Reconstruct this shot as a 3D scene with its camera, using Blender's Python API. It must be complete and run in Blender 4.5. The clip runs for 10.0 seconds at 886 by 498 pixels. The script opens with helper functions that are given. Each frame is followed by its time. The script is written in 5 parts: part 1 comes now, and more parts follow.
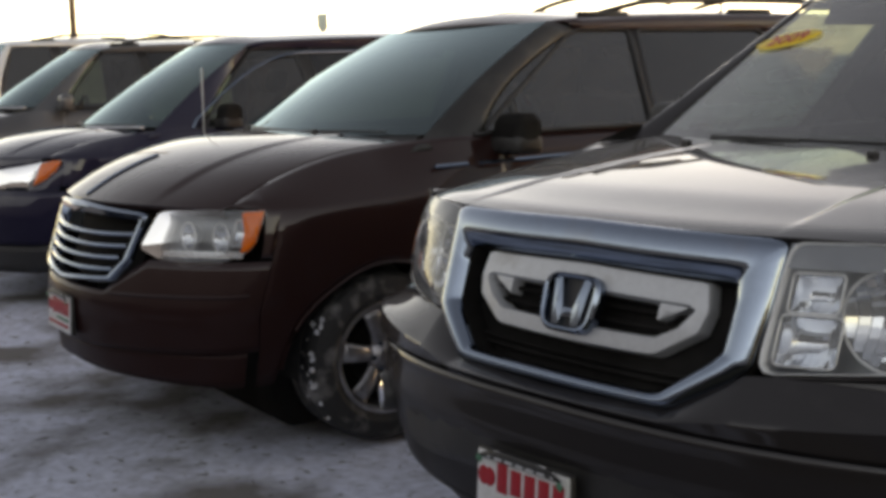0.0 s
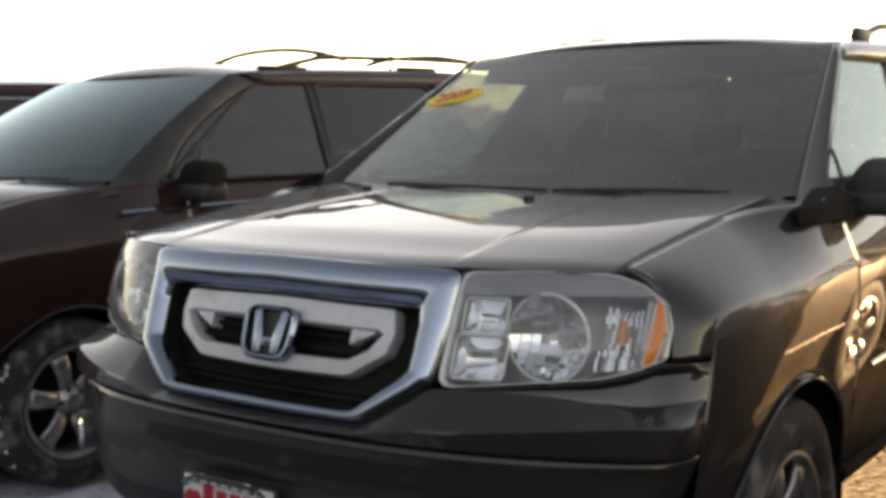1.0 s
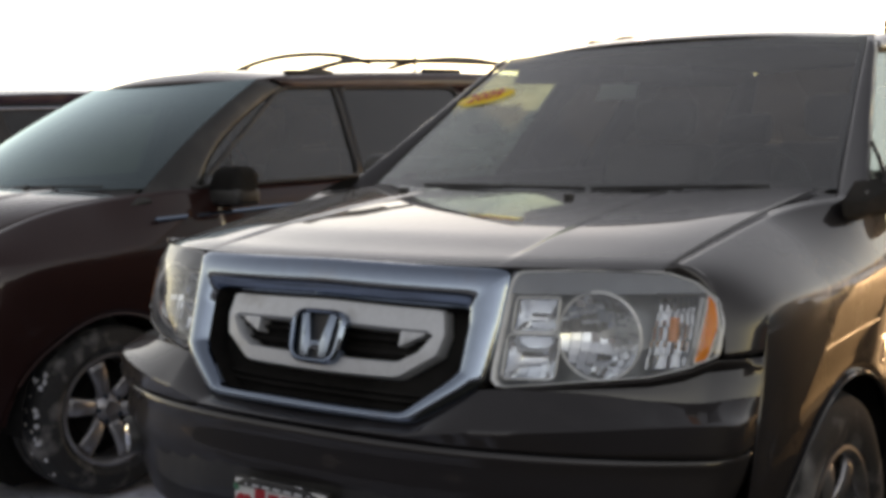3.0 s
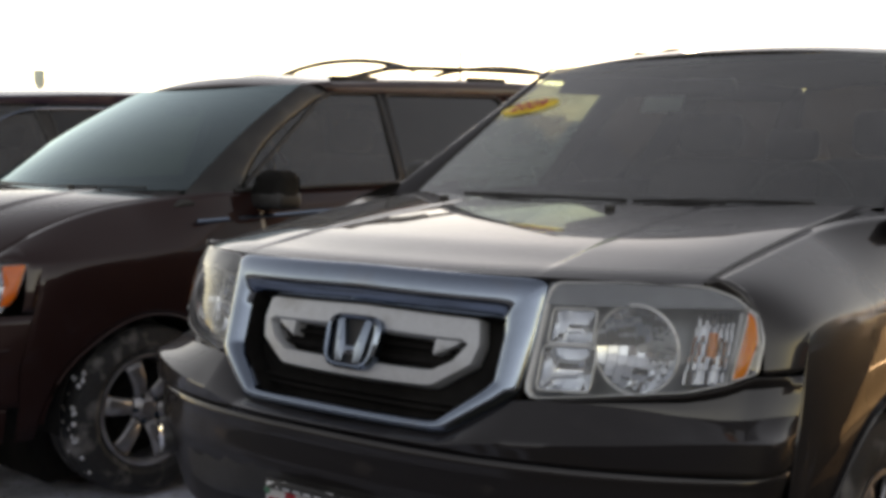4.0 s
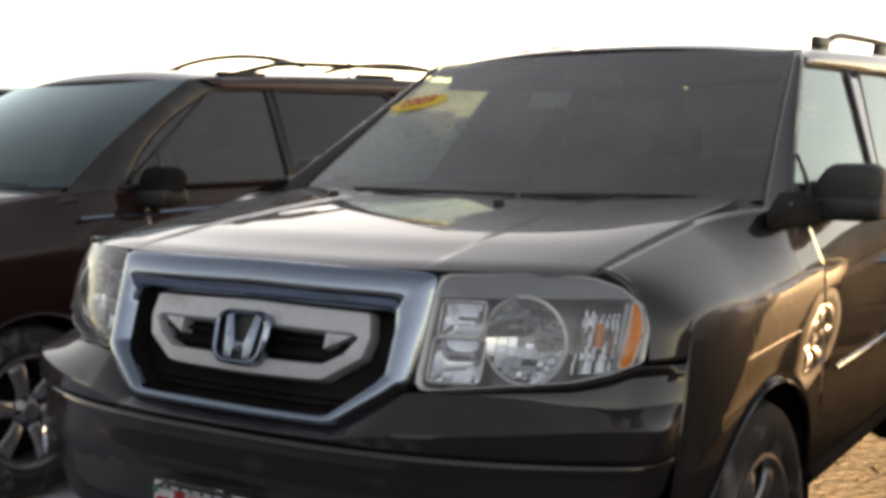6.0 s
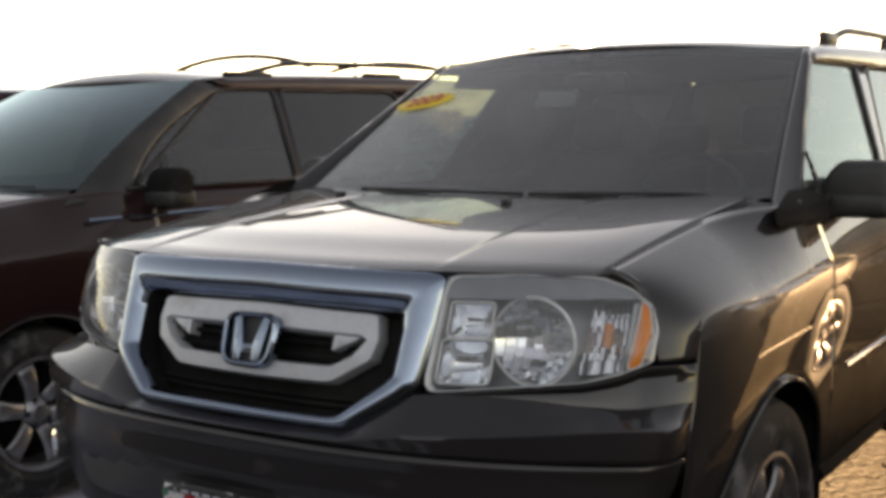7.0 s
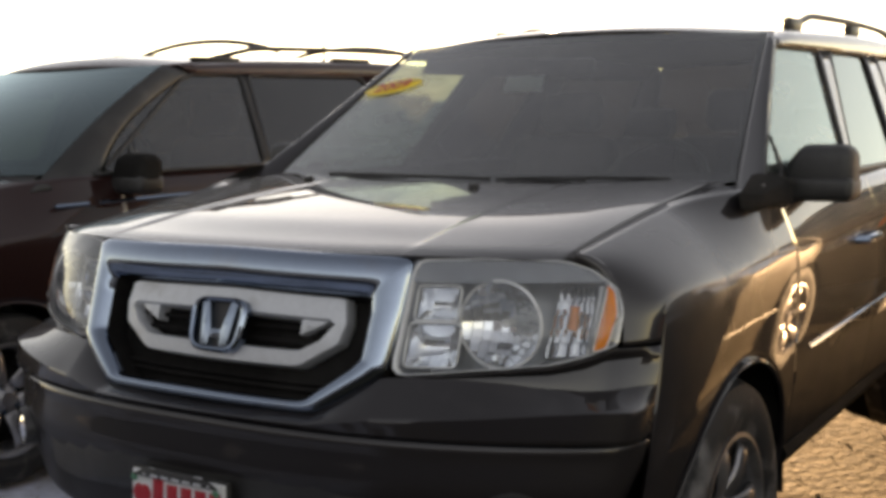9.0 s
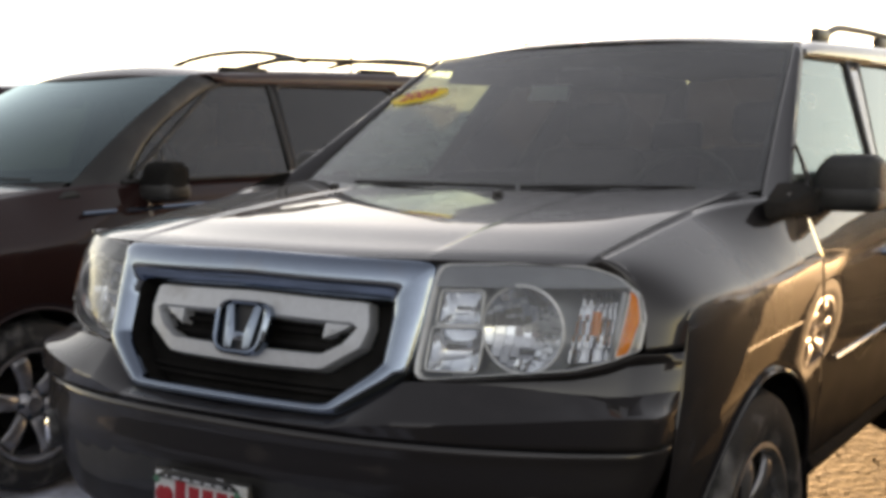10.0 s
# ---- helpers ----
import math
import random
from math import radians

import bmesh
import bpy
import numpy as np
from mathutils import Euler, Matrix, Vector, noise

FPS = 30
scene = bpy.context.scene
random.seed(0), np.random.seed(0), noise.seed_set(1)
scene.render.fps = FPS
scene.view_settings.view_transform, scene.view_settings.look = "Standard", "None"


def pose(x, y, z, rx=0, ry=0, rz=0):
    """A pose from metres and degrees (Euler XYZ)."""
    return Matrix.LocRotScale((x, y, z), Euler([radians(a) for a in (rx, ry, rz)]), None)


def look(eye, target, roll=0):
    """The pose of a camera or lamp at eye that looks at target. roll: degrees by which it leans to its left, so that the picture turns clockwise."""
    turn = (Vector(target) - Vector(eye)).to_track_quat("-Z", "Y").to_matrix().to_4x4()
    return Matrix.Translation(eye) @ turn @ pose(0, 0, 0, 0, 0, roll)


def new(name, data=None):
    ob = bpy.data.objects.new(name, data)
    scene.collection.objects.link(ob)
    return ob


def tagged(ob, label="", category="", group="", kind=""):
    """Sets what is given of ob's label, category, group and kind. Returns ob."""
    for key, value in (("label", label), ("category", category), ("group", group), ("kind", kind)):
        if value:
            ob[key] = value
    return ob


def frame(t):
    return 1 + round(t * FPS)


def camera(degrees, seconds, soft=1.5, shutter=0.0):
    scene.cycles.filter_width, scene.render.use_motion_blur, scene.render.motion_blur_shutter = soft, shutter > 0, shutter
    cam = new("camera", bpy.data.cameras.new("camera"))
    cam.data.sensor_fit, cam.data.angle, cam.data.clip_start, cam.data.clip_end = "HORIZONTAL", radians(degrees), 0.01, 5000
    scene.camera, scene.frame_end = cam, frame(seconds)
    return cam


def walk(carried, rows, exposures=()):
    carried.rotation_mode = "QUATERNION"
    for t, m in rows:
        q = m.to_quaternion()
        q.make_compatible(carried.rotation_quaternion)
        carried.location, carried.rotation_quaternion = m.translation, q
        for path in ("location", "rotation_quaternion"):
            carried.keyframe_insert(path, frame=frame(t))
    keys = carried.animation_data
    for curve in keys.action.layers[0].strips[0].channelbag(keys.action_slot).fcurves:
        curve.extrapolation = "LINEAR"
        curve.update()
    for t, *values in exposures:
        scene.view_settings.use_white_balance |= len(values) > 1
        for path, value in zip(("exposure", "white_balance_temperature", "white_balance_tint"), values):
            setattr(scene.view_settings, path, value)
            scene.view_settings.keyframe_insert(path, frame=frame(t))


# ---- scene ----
# The camera: hand-held in front of the corner of the dark SUV, panning from the row of cars to its flank
cam = camera(40.0, 10.0, soft=4.0)
ROWS = [
    (0, 1.881, -1.765, 1.407, 51.58, -8.25, -1.48),
    (0.1, 1.910, -1.814, 1.412, 51.58, -7.73, -0.66),
    (0.2, 1.925, -1.861, 1.379, 51.65, -6.75, 0.60),
    (0.3, 1.970, -1.904, 1.402, 51.29, -6.46, 1.19),
    (0.4, 2.004, -1.925, 1.386, 50.23, -5.93, -0.17),
    (0.5, 1.979, -1.931, 1.383, 48.07, -5.81, -2.67),
    (0.6, 1.975, -1.919, 1.404, 47.16, -7.17, -5.12),
    (0.7, 1.973, -1.908, 1.360, 42.59, -6.06, -2.24),
    (0.8, 1.989, -1.936, 1.374, 40.15, -5.49, -1.66),
    (0.9, 2.004, -1.964, 1.389, 38.29, -6.16, -1.07),
    (1, 2.019, -1.992, 1.403, 36.02, -6.09, -0.49),
    (1.2, 1.997, -2.002, 1.409, 32.94, -7.63, -0.66),
    (1.4, 1.974, -2.012, 1.414, 33.12, -7.49, -0.84),
    (1.5, 1.964, -2.017, 1.417, 33.56, -7.05, -0.93),
    (1.6, 1.965, -2.017, 1.412, 34.09, -6.94, -1.08),
    (1.9, 1.970, -2.018, 1.400, 34.87, -6.81, -1.51),
    (2, 1.972, -2.018, 1.397, 35.14, -6.04, -1.65),
    (2.2, 1.969, -2.022, 1.397, 35.82, -5.86, -1.67),
    (3.3, 1.956, -2.045, 1.405, 36.90, -5.91, -1.76),
    (3.5, 1.954, -2.050, 1.406, 37.14, -5.45, -1.78),
    (3.6, 1.954, -2.043, 1.404, 37.79, -5.54, -1.49),
    (3.9, 1.956, -2.022, 1.398, 39.06, -5.55, -0.64),
    (4, 1.957, -2.015, 1.396, 38.72, -5.51, -0.35),
    (4.2, 1.959, -2.025, 1.394, 37.72, -5.78, -0.11),
    (4.5, 1.963, -2.041, 1.389, 35.72, -5.39, 0.25),
    (4.8, 1.959, -2.035, 1.399, 34.39, -5.97, 0.22),
    (5, 1.956, -2.030, 1.406, 33.76, -6.19, 0.19),
    (5.2, 1.959, -2.028, 1.397, 33.91, -6.10, 0.05),
    (5.5, 1.964, -2.025, 1.382, 33.54, -5.53, -0.17),
    (7, 1.959, -2.015, 1.394, 33.92, -5.75, -0.73),
    (7.5, 1.964, -2.021, 1.361, 34.34, -5.49, -0.72),
    (8, 1.973, -2.032, 1.383, 34.27, -5.63, -0.66),
    (8.5, 1.966, -2.030, 1.377, 33.46, -6.19, -0.82),
    (9, 1.975, -2.025, 1.393, 32.54, -6.45, -0.80),
    (9.5, 1.976, -2.012, 1.392, 32.09, -7.64, -0.62),
    (10, 1.985, -2.025, 1.368, 33.80, -5.69, -0.47),
]
walk(cam, [(t, pose(x, y, z, 0, 0, yaw) @ pose(0, 0, 0, 90 + pitch) @ pose(0, 0, 0, 0, 0, roll)) for t, x, y, z, yaw, pitch, roll in ROWS],
     exposures=[(t, e, 15300, 27) for t, e in ((0.0, 2.80), (0.5, 3.08), (1.0, 3.12), (2.2, 3.12), (3.5, 2.82), (4.5, 2.86), (5.6, 2.98), (8.0, 2.98), (9.4, 3.03), (10.0, 3.12))])

# Low winter sun behind the cars
SUN_AZ, SUN_EL = 27.4, 4.6
world = bpy.data.worlds.new("winter_sky")
scene.world = world
world.use_nodes = True
sky = world.node_tree.nodes.new("ShaderNodeTexSky")
sky.sky_type, sky.sun_disc = "NISHITA", False
sky.sun_elevation, sky.sun_rotation = radians(SUN_EL), radians(-SUN_AZ)
sky.air_density, sky.dust_density, sky.ozone_density = 0.45, 0.02, 0.5
world.node_tree.links.new(sky.outputs[0], world.node_tree.nodes["Background"].inputs[0])
world.node_tree.nodes["Background"].inputs[1].default_value = 0.098
sun_data = bpy.data.lights.new("sun", "SUN")
sun_data.energy, sun_data.angle, sun_data.color = 4.0, radians(0.53), (1.0, 0.87, 0.69)
sun = new("sun", sun_data)
sun_way = Vector((-math.sin(radians(SUN_AZ)) * math.cos(radians(SUN_EL)), math.cos(radians(SUN_AZ)) * math.cos(radians(SUN_EL)), math.sin(radians(SUN_EL))))
sun.matrix_world = look(sun_way * 50, (0, 0, 0))


# ---- materials ----
def material(name, base, rough=0.5, metal=0.0, coat=0.0, vary=0.0, grain=40.0, bump=0.0, bump_scale=200.0, spec=0.5, second=None, second_scale=4.0, second_low=0.5, second_high=0.7, rough_vary=0.0, coat_rough=0.04):
    """A surface with two scales of variation: fine grain, and larger stains of a second colour."""
    m = bpy.data.materials.new(name)
    m.use_nodes = True
    nt = m.node_tree
    b = nt.nodes["Principled BSDF"]
    b.inputs["Roughness"].default_value, b.inputs["Metallic"].default_value = rough, metal
    b.inputs["Coat Weight"].default_value, b.inputs["Coat Roughness"].default_value = coat, coat_rough
    b.inputs["Specular IOR Level"].default_value = spec
    co = nt.nodes.new("ShaderNodeTexCoord")

    def noise_of(scale, detail=4.0):
        n = nt.nodes.new("ShaderNodeTexNoise")
        n.inputs["Scale"].default_value, n.inputs["Detail"].default_value = scale, detail
        nt.links.new(co.outputs["Object"], n.inputs["Vector"])
        return n.outputs["Fac"]

    def ramp_of(fac, low, high, a, z):
        r = nt.nodes.new("ShaderNodeMapRange")
        r.inputs["From Min"].default_value, r.inputs["From Max"].default_value = low, high
        r.inputs["To Min"].default_value, r.inputs["To Max"].default_value = a, z
        nt.links.new(fac, r.inputs["Value"])
        return r.outputs["Result"]

    def mixed(fac, a, z):
        x = nt.nodes.new("ShaderNodeMix")
        x.data_type = "RGBA"
        nt.links.new(fac, x.inputs["Factor"])
        for sock, v in ((x.inputs[6], a), (x.inputs[7], z)):
            if isinstance(v, tuple):
                sock.default_value = (*v, 1)
            else:
                nt.links.new(v, sock)
        return x.outputs[2]

    fine = noise_of(grain)
    colour = mixed(ramp_of(fine, 0.3, 0.7, 0, 1), tuple(c * (1 - vary) for c in base), tuple(min(1, c * (1 + vary)) for c in base))
    if second:
        colour = mixed(ramp_of(noise_of(second_scale, 6.0), second_low, second_high, 0, 1), colour, second)
    nt.links.new(colour, b.inputs["Base Color"])
    if rough_vary:
        nt.links.new(ramp_of(noise_of(second_scale * 1.7, 5.0), 0.35, 0.7, rough, rough + rough_vary), b.inputs["Roughness"])
    if bump:
        u = nt.nodes.new("ShaderNodeBump")
        u.inputs["Strength"].default_value, u.inputs["Distance"].default_value = 1.0, bump
        nt.links.new(noise_of(bump_scale, 5.0), u.inputs["Height"])
        nt.links.new(u.outputs["Normal"], b.inputs["Normal"])
    return m


def glass(name, tint, haze=0.0, ior=1.5, sheen=(1.0, 1.0, 1.0), film_tone=0.5, film_through=(0.27, 0.52, 0.53)):
    """A pane: tinted clear glass with a mirror's gloss on it and a thin dusty film, also used as painted haze."""
    m = bpy.data.materials.new(name)
    m.use_nodes = True
    nt = m.node_tree
    nt.nodes.remove(nt.nodes["Principled BSDF"])
    clear, gloss, dust_haze = nt.nodes.new("ShaderNodeBsdfTransparent"), nt.nodes.new("ShaderNodeBsdfGlossy"), nt.nodes.new("ShaderNodeBsdfDiffuse")
    clear.inputs[0].default_value = (*tint, 1)
    gloss.inputs["Roughness"].default_value = 0.02
    gloss.inputs[0].default_value = (*sheen, 1)
    dust_haze.inputs[0].default_value = (film_tone, film_tone, film_tone, 1)
    through_film = nt.nodes.new("ShaderNodeBsdfTranslucent")
    through_film.inputs[0].default_value = (*film_through, 1)
    film = nt.nodes.new("ShaderNodeMixShader")
    film.inputs[0].default_value = 0.5
    nt.links.new(dust_haze.outputs[0], film.inputs[1])
    nt.links.new(through_film.outputs[0], film.inputs[2])
    patchy = nt.nodes.new("ShaderNodeTexNoise")
    patchy.inputs["Scale"].default_value = 5.0
    amount = nt.nodes.new("ShaderNodeMapRange")
    amount.inputs["From Min"].default_value, amount.inputs["From Max"].default_value = 0.3, 0.7
    amount.inputs["To Min"].default_value, amount.inputs["To Max"].default_value = haze * 0.7, haze * 1.3
    nt.links.new(patchy.outputs["Fac"], amount.inputs["Value"])
    fr = nt.nodes.new("ShaderNodeFresnel")
    fr.inputs[0].default_value = ior
    a, z = nt.nodes.new("ShaderNodeMixShader"), nt.nodes.new("ShaderNodeMixShader")
    nt.links.new(amount.outputs["Result"], a.inputs[0])
    nt.links.new(clear.outputs[0], a.inputs[1])
    nt.links.new(film.outputs[0], a.inputs[2])
    nt.links.new(fr.outputs[0], z.inputs[0])
    nt.links.new(a.outputs[0], z.inputs[1])
    nt.links.new(gloss.outputs[0], z.inputs[2])
    nt.links.new(z.outputs[0], nt.nodes["Material Output"].inputs[0])
    return m


def paint(name, base, flake=0.25, salt=(0.16, 0.15, 0.145), low=0.56, high=0.85, rough=0.45, coat=1.0):
    m = material(name, base, rough, flake, coat, 0.12, 900.0, second=tuple(b * 0.6 + s * 0.4 for b, s in zip(base, salt)), second_scale=3.0, second_low=low, second_high=high, rough_vary=0.1, coat_rough=0.022, spec=0.10)
    # a film of road salt dulls the gloss of the lower panels
    nt = m.node_tree
    co, split = nt.nodes.new("ShaderNodeTexCoord"), nt.nodes.new("ShaderNodeSeparateXYZ")
    spread, edge, gloss = nt.nodes.new("ShaderNodeTexNoise"), nt.nodes.new("ShaderNodeMath"), nt.nodes.new("ShaderNodeMapRange")
    spread.inputs["Scale"].default_value, spread.inputs["Detail"].default_value = 5.0, 6.0
    edge.operation = "MULTIPLY_ADD"
    edge.inputs[1].default_value = 0.22
    gloss.inputs["From Min"].default_value, gloss.inputs["From Max"].default_value = 0.60, 0.86
    gloss.inputs["To Min"].default_value, gloss.inputs["To Max"].default_value = coat * 0.12, coat
    nt.links.new(co.outputs["Object"], split.inputs[0])
    nt.links.new(co.outputs["Object"], spread.inputs["Vector"])
    nt.links.new(spread.outputs["Fac"], edge.inputs[0])
    nt.links.new(split.outputs["Z"], edge.inputs[2])
    nt.links.new(edge.outputs[0], gloss.inputs["Value"])
    nt.links.new(gloss.outputs["Result"], nt.nodes["Principled BSDF"].inputs["Coat Weight"])
    return m


M = {
    "suv": paint("charcoal_car_paint", (0.022, 0.019, 0.020), 0.10, (0.13, 0.12, 0.115), 0.60, 0.95),
    "van": paint("blackberry_car_paint", (0.030, 0.011, 0.010), 0.2, (0.10, 0.085, 0.08), 0.62, 0.95, 0.45, 0.9),
    "navy": paint("navy_car_paint", (0.016, 0.014, 0.034), 0.3),
    "grey": paint("grey_car_paint", (0.10, 0.10, 0.105), 0.5),
    "white": paint("white_car_paint", (0.62, 0.63, 0.64), 0.0),
    "tan": paint("sand_car_paint", (0.072, 0.059, 0.040), 0.1),
    "chrome": material("chrome", (0.235, 0.30, 0.37), 0.07, 1.0, vary=0.03, grain=60, second=(0.25, 0.28, 0.32), second_scale=9.0, second_low=0.55, second_high=0.8, rough_vary=0.10),
    "satin": material("satin_silver_plastic", (0.56, 0.58, 0.60), 0.40, 0.35, vary=0.05, grain=90, second=(0.36, 0.35, 0.34), second_scale=12.0, second_low=0.55, second_high=0.85),
    "reflector": material("lamp_reflector", (0.74, 0.78, 0.82), 0.08, 0.95, vary=0.06, grain=50, second=(0.62, 0.63, 0.65), second_scale=16.0),
    "bezel": material("grey_lamp_bezel", (0.30, 0.33, 0.36), 0.30, 0.4, vary=0.08, grain=70),
    "mask": material("dark_lamp_mask", (0.15, 0.168, 0.19), 0.30, 0.3, vary=0.08, grain=70, second=(0.19, 0.21, 0.235), second_scale=9.0),
    "black": material("black_plastic", (0.018, 0.017, 0.017), 0.45, vary=0.15, grain=80, second=(0.05, 0.048, 0.046), second_scale=5.0, second_low=0.5, second_high=0.8, bump=0.0005, bump_scale=500),
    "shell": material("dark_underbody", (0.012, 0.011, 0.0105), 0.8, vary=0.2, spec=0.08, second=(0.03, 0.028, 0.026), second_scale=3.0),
    "rubber": material("tyre_rubber", (0.022, 0.021, 0.021), 0.75, vary=0.2, grain=60, second=(0.20, 0.19, 0.185), second_scale=9.0, second_low=0.54, second_high=0.72, bump=0.002, bump_scale=90),
    "alloy": material("alloy_rim", (0.42, 0.41, 0.42), 0.34, 0.8, vary=0.08, grain=40, second=(0.16, 0.14, 0.13), second_scale=7.0, second_low=0.45, second_high=0.75),
    "cloth": material("dark_seat_cloth", (0.045, 0.042, 0.040), 0.9, vary=0.25, grain=220, bump=0.001, bump_scale=600, second=(0.065, 0.06, 0.056), second_scale=6.0),
    "liner": material("headliner_cloth", (0.16, 0.145, 0.135), 0.95, vary=0.1, grain=150, second=(0.13, 0.12, 0.11), second_scale=5.0),
    "dash": material("dashboard_plastic", (0.032, 0.031, 0.031), 0.6, vary=0.2, grain=180, bump=0.0006, bump_scale=700, second=(0.05, 0.048, 0.046), second_scale=4.0),
    "amber": material("amber_lens", (0.80, 0.19, 0.008), 0.25, 0.0, 0.4, vary=0.10, grain=140, second=(0.80, 0.13, 0.01), second_scale=25.0),
    "orange": material("orange_lens", (0.93, 0.14, 0.006), 0.25, 0.0, 0.4, vary=0.10, grain=140, second=(0.78, 0.11, 0.01), second_scale=25.0),
    "rim": material("bright_lamp_rim", (0.86, 0.87, 0.88), 0.35, 0.15, 0.4, vary=0.04, grain=60),
    "bulb": material("frosted_bulb", (0.75, 0.75, 0.72), 0.2, 0.0, 0.5),
    "plate": material("white_plate", (0.74, 0.74, 0.74), 0.4, vary=0.04, grain=60, second=(0.6, 0.6, 0.58), second_scale=16.0),
    "red": material("red_print", (0.52, 0.018, 0.03), 0.45, vary=0.08, grain=50),
    "green": material("green_print", (0.03, 0.20, 0.12), 0.45, vary=0.08, grain=50),
    "yellow": material("yellow_sticker", (0.80, 0.52, 0.05), 0.5, vary=0.08, grain=40),
    "strap": material("faded_red_webbing", (0.42, 0.16, 0.11), 0.8, vary=0.15, grain=300),
    "tag": material("white_paper_tag", (0.72, 0.73, 0.75), 0.6, vary=0.04),
    "snow": material("packed_snow_on_tyre", (0.62, 0.64, 0.68), 0.85, vary=0.12, grain=90, bump=0.004, bump_scale=60, second=(0.30, 0.29, 0.28), second_scale=18.0),
    "clod": material("frozen_dirt", (0.15, 0.12, 0.085), 0.95, vary=0.3, grain=40, second=(0.11, 0.09, 0.065), second_scale=14.0, bump=0.006, bump_scale=60),
    "wood": material("weathered_pole_wood", (0.16, 0.11, 0.075), 0.85, vary=0.3, grain=30, bump=0.004, bump_scale=40, second=(0.09, 0.065, 0.05), second_scale=3.0),
    "cladding": material("dark_blue_grey_cladding", (0.014, 0.021, 0.036), 0.9, vary=0.2, grain=3.0, spec=0.02, second=(0.010, 0.015, 0.026), second_scale=0.6),
    "tank": material("pale_blue_tank_paint", (0.32, 0.42, 0.42), 0.5, vary=0.05, grain=0.5, second=(0.26, 0.35, 0.36), second_scale=0.1),
    # warm, strong film here: sun glare over the windshield put into its colour
    "pane": glass("clear_windshield_glass", (0.62, 0.72, 0.66), 0.15, 1.9, film_tone=0.55, film_through=(0.50, 0.48, 0.42)),
    "dim_pane": glass("green_tinted_windshield_glass", (0.07, 0.118, 0.122), 0.05, 1.85, (0.66, 0.89, 0.93)),
    "side_pane": glass("clear_side_glass", (0.62, 0.76, 0.70), 0.42, 1.8, (0.80, 0.98, 0.94), film_through=(0.34, 0.50, 0.48)),
    "row_pane": glass("greenish_side_glass", (0.20, 0.245, 0.225), 0.09, 1.8),
    "mid_pane": glass("tinted_frosty_glass", (0.0, 0.0, 0.0), 0.10, 1.8, (0.86, 0.98, 0.95), film_through=(0.05, 0.05, 0.05)),
    "dark_pane": glass("privacy_glass", (0.0, 0.0, 0.0), 0.05, 1.7, film_through=(0.05, 0.05, 0.05)),
    "lens": glass("clear_lamp_lens", (0.95, 0.96, 0.96), 0.15, 1.5, film_tone=0.68, film_through=(0.48, 0.49, 0.48)),
}


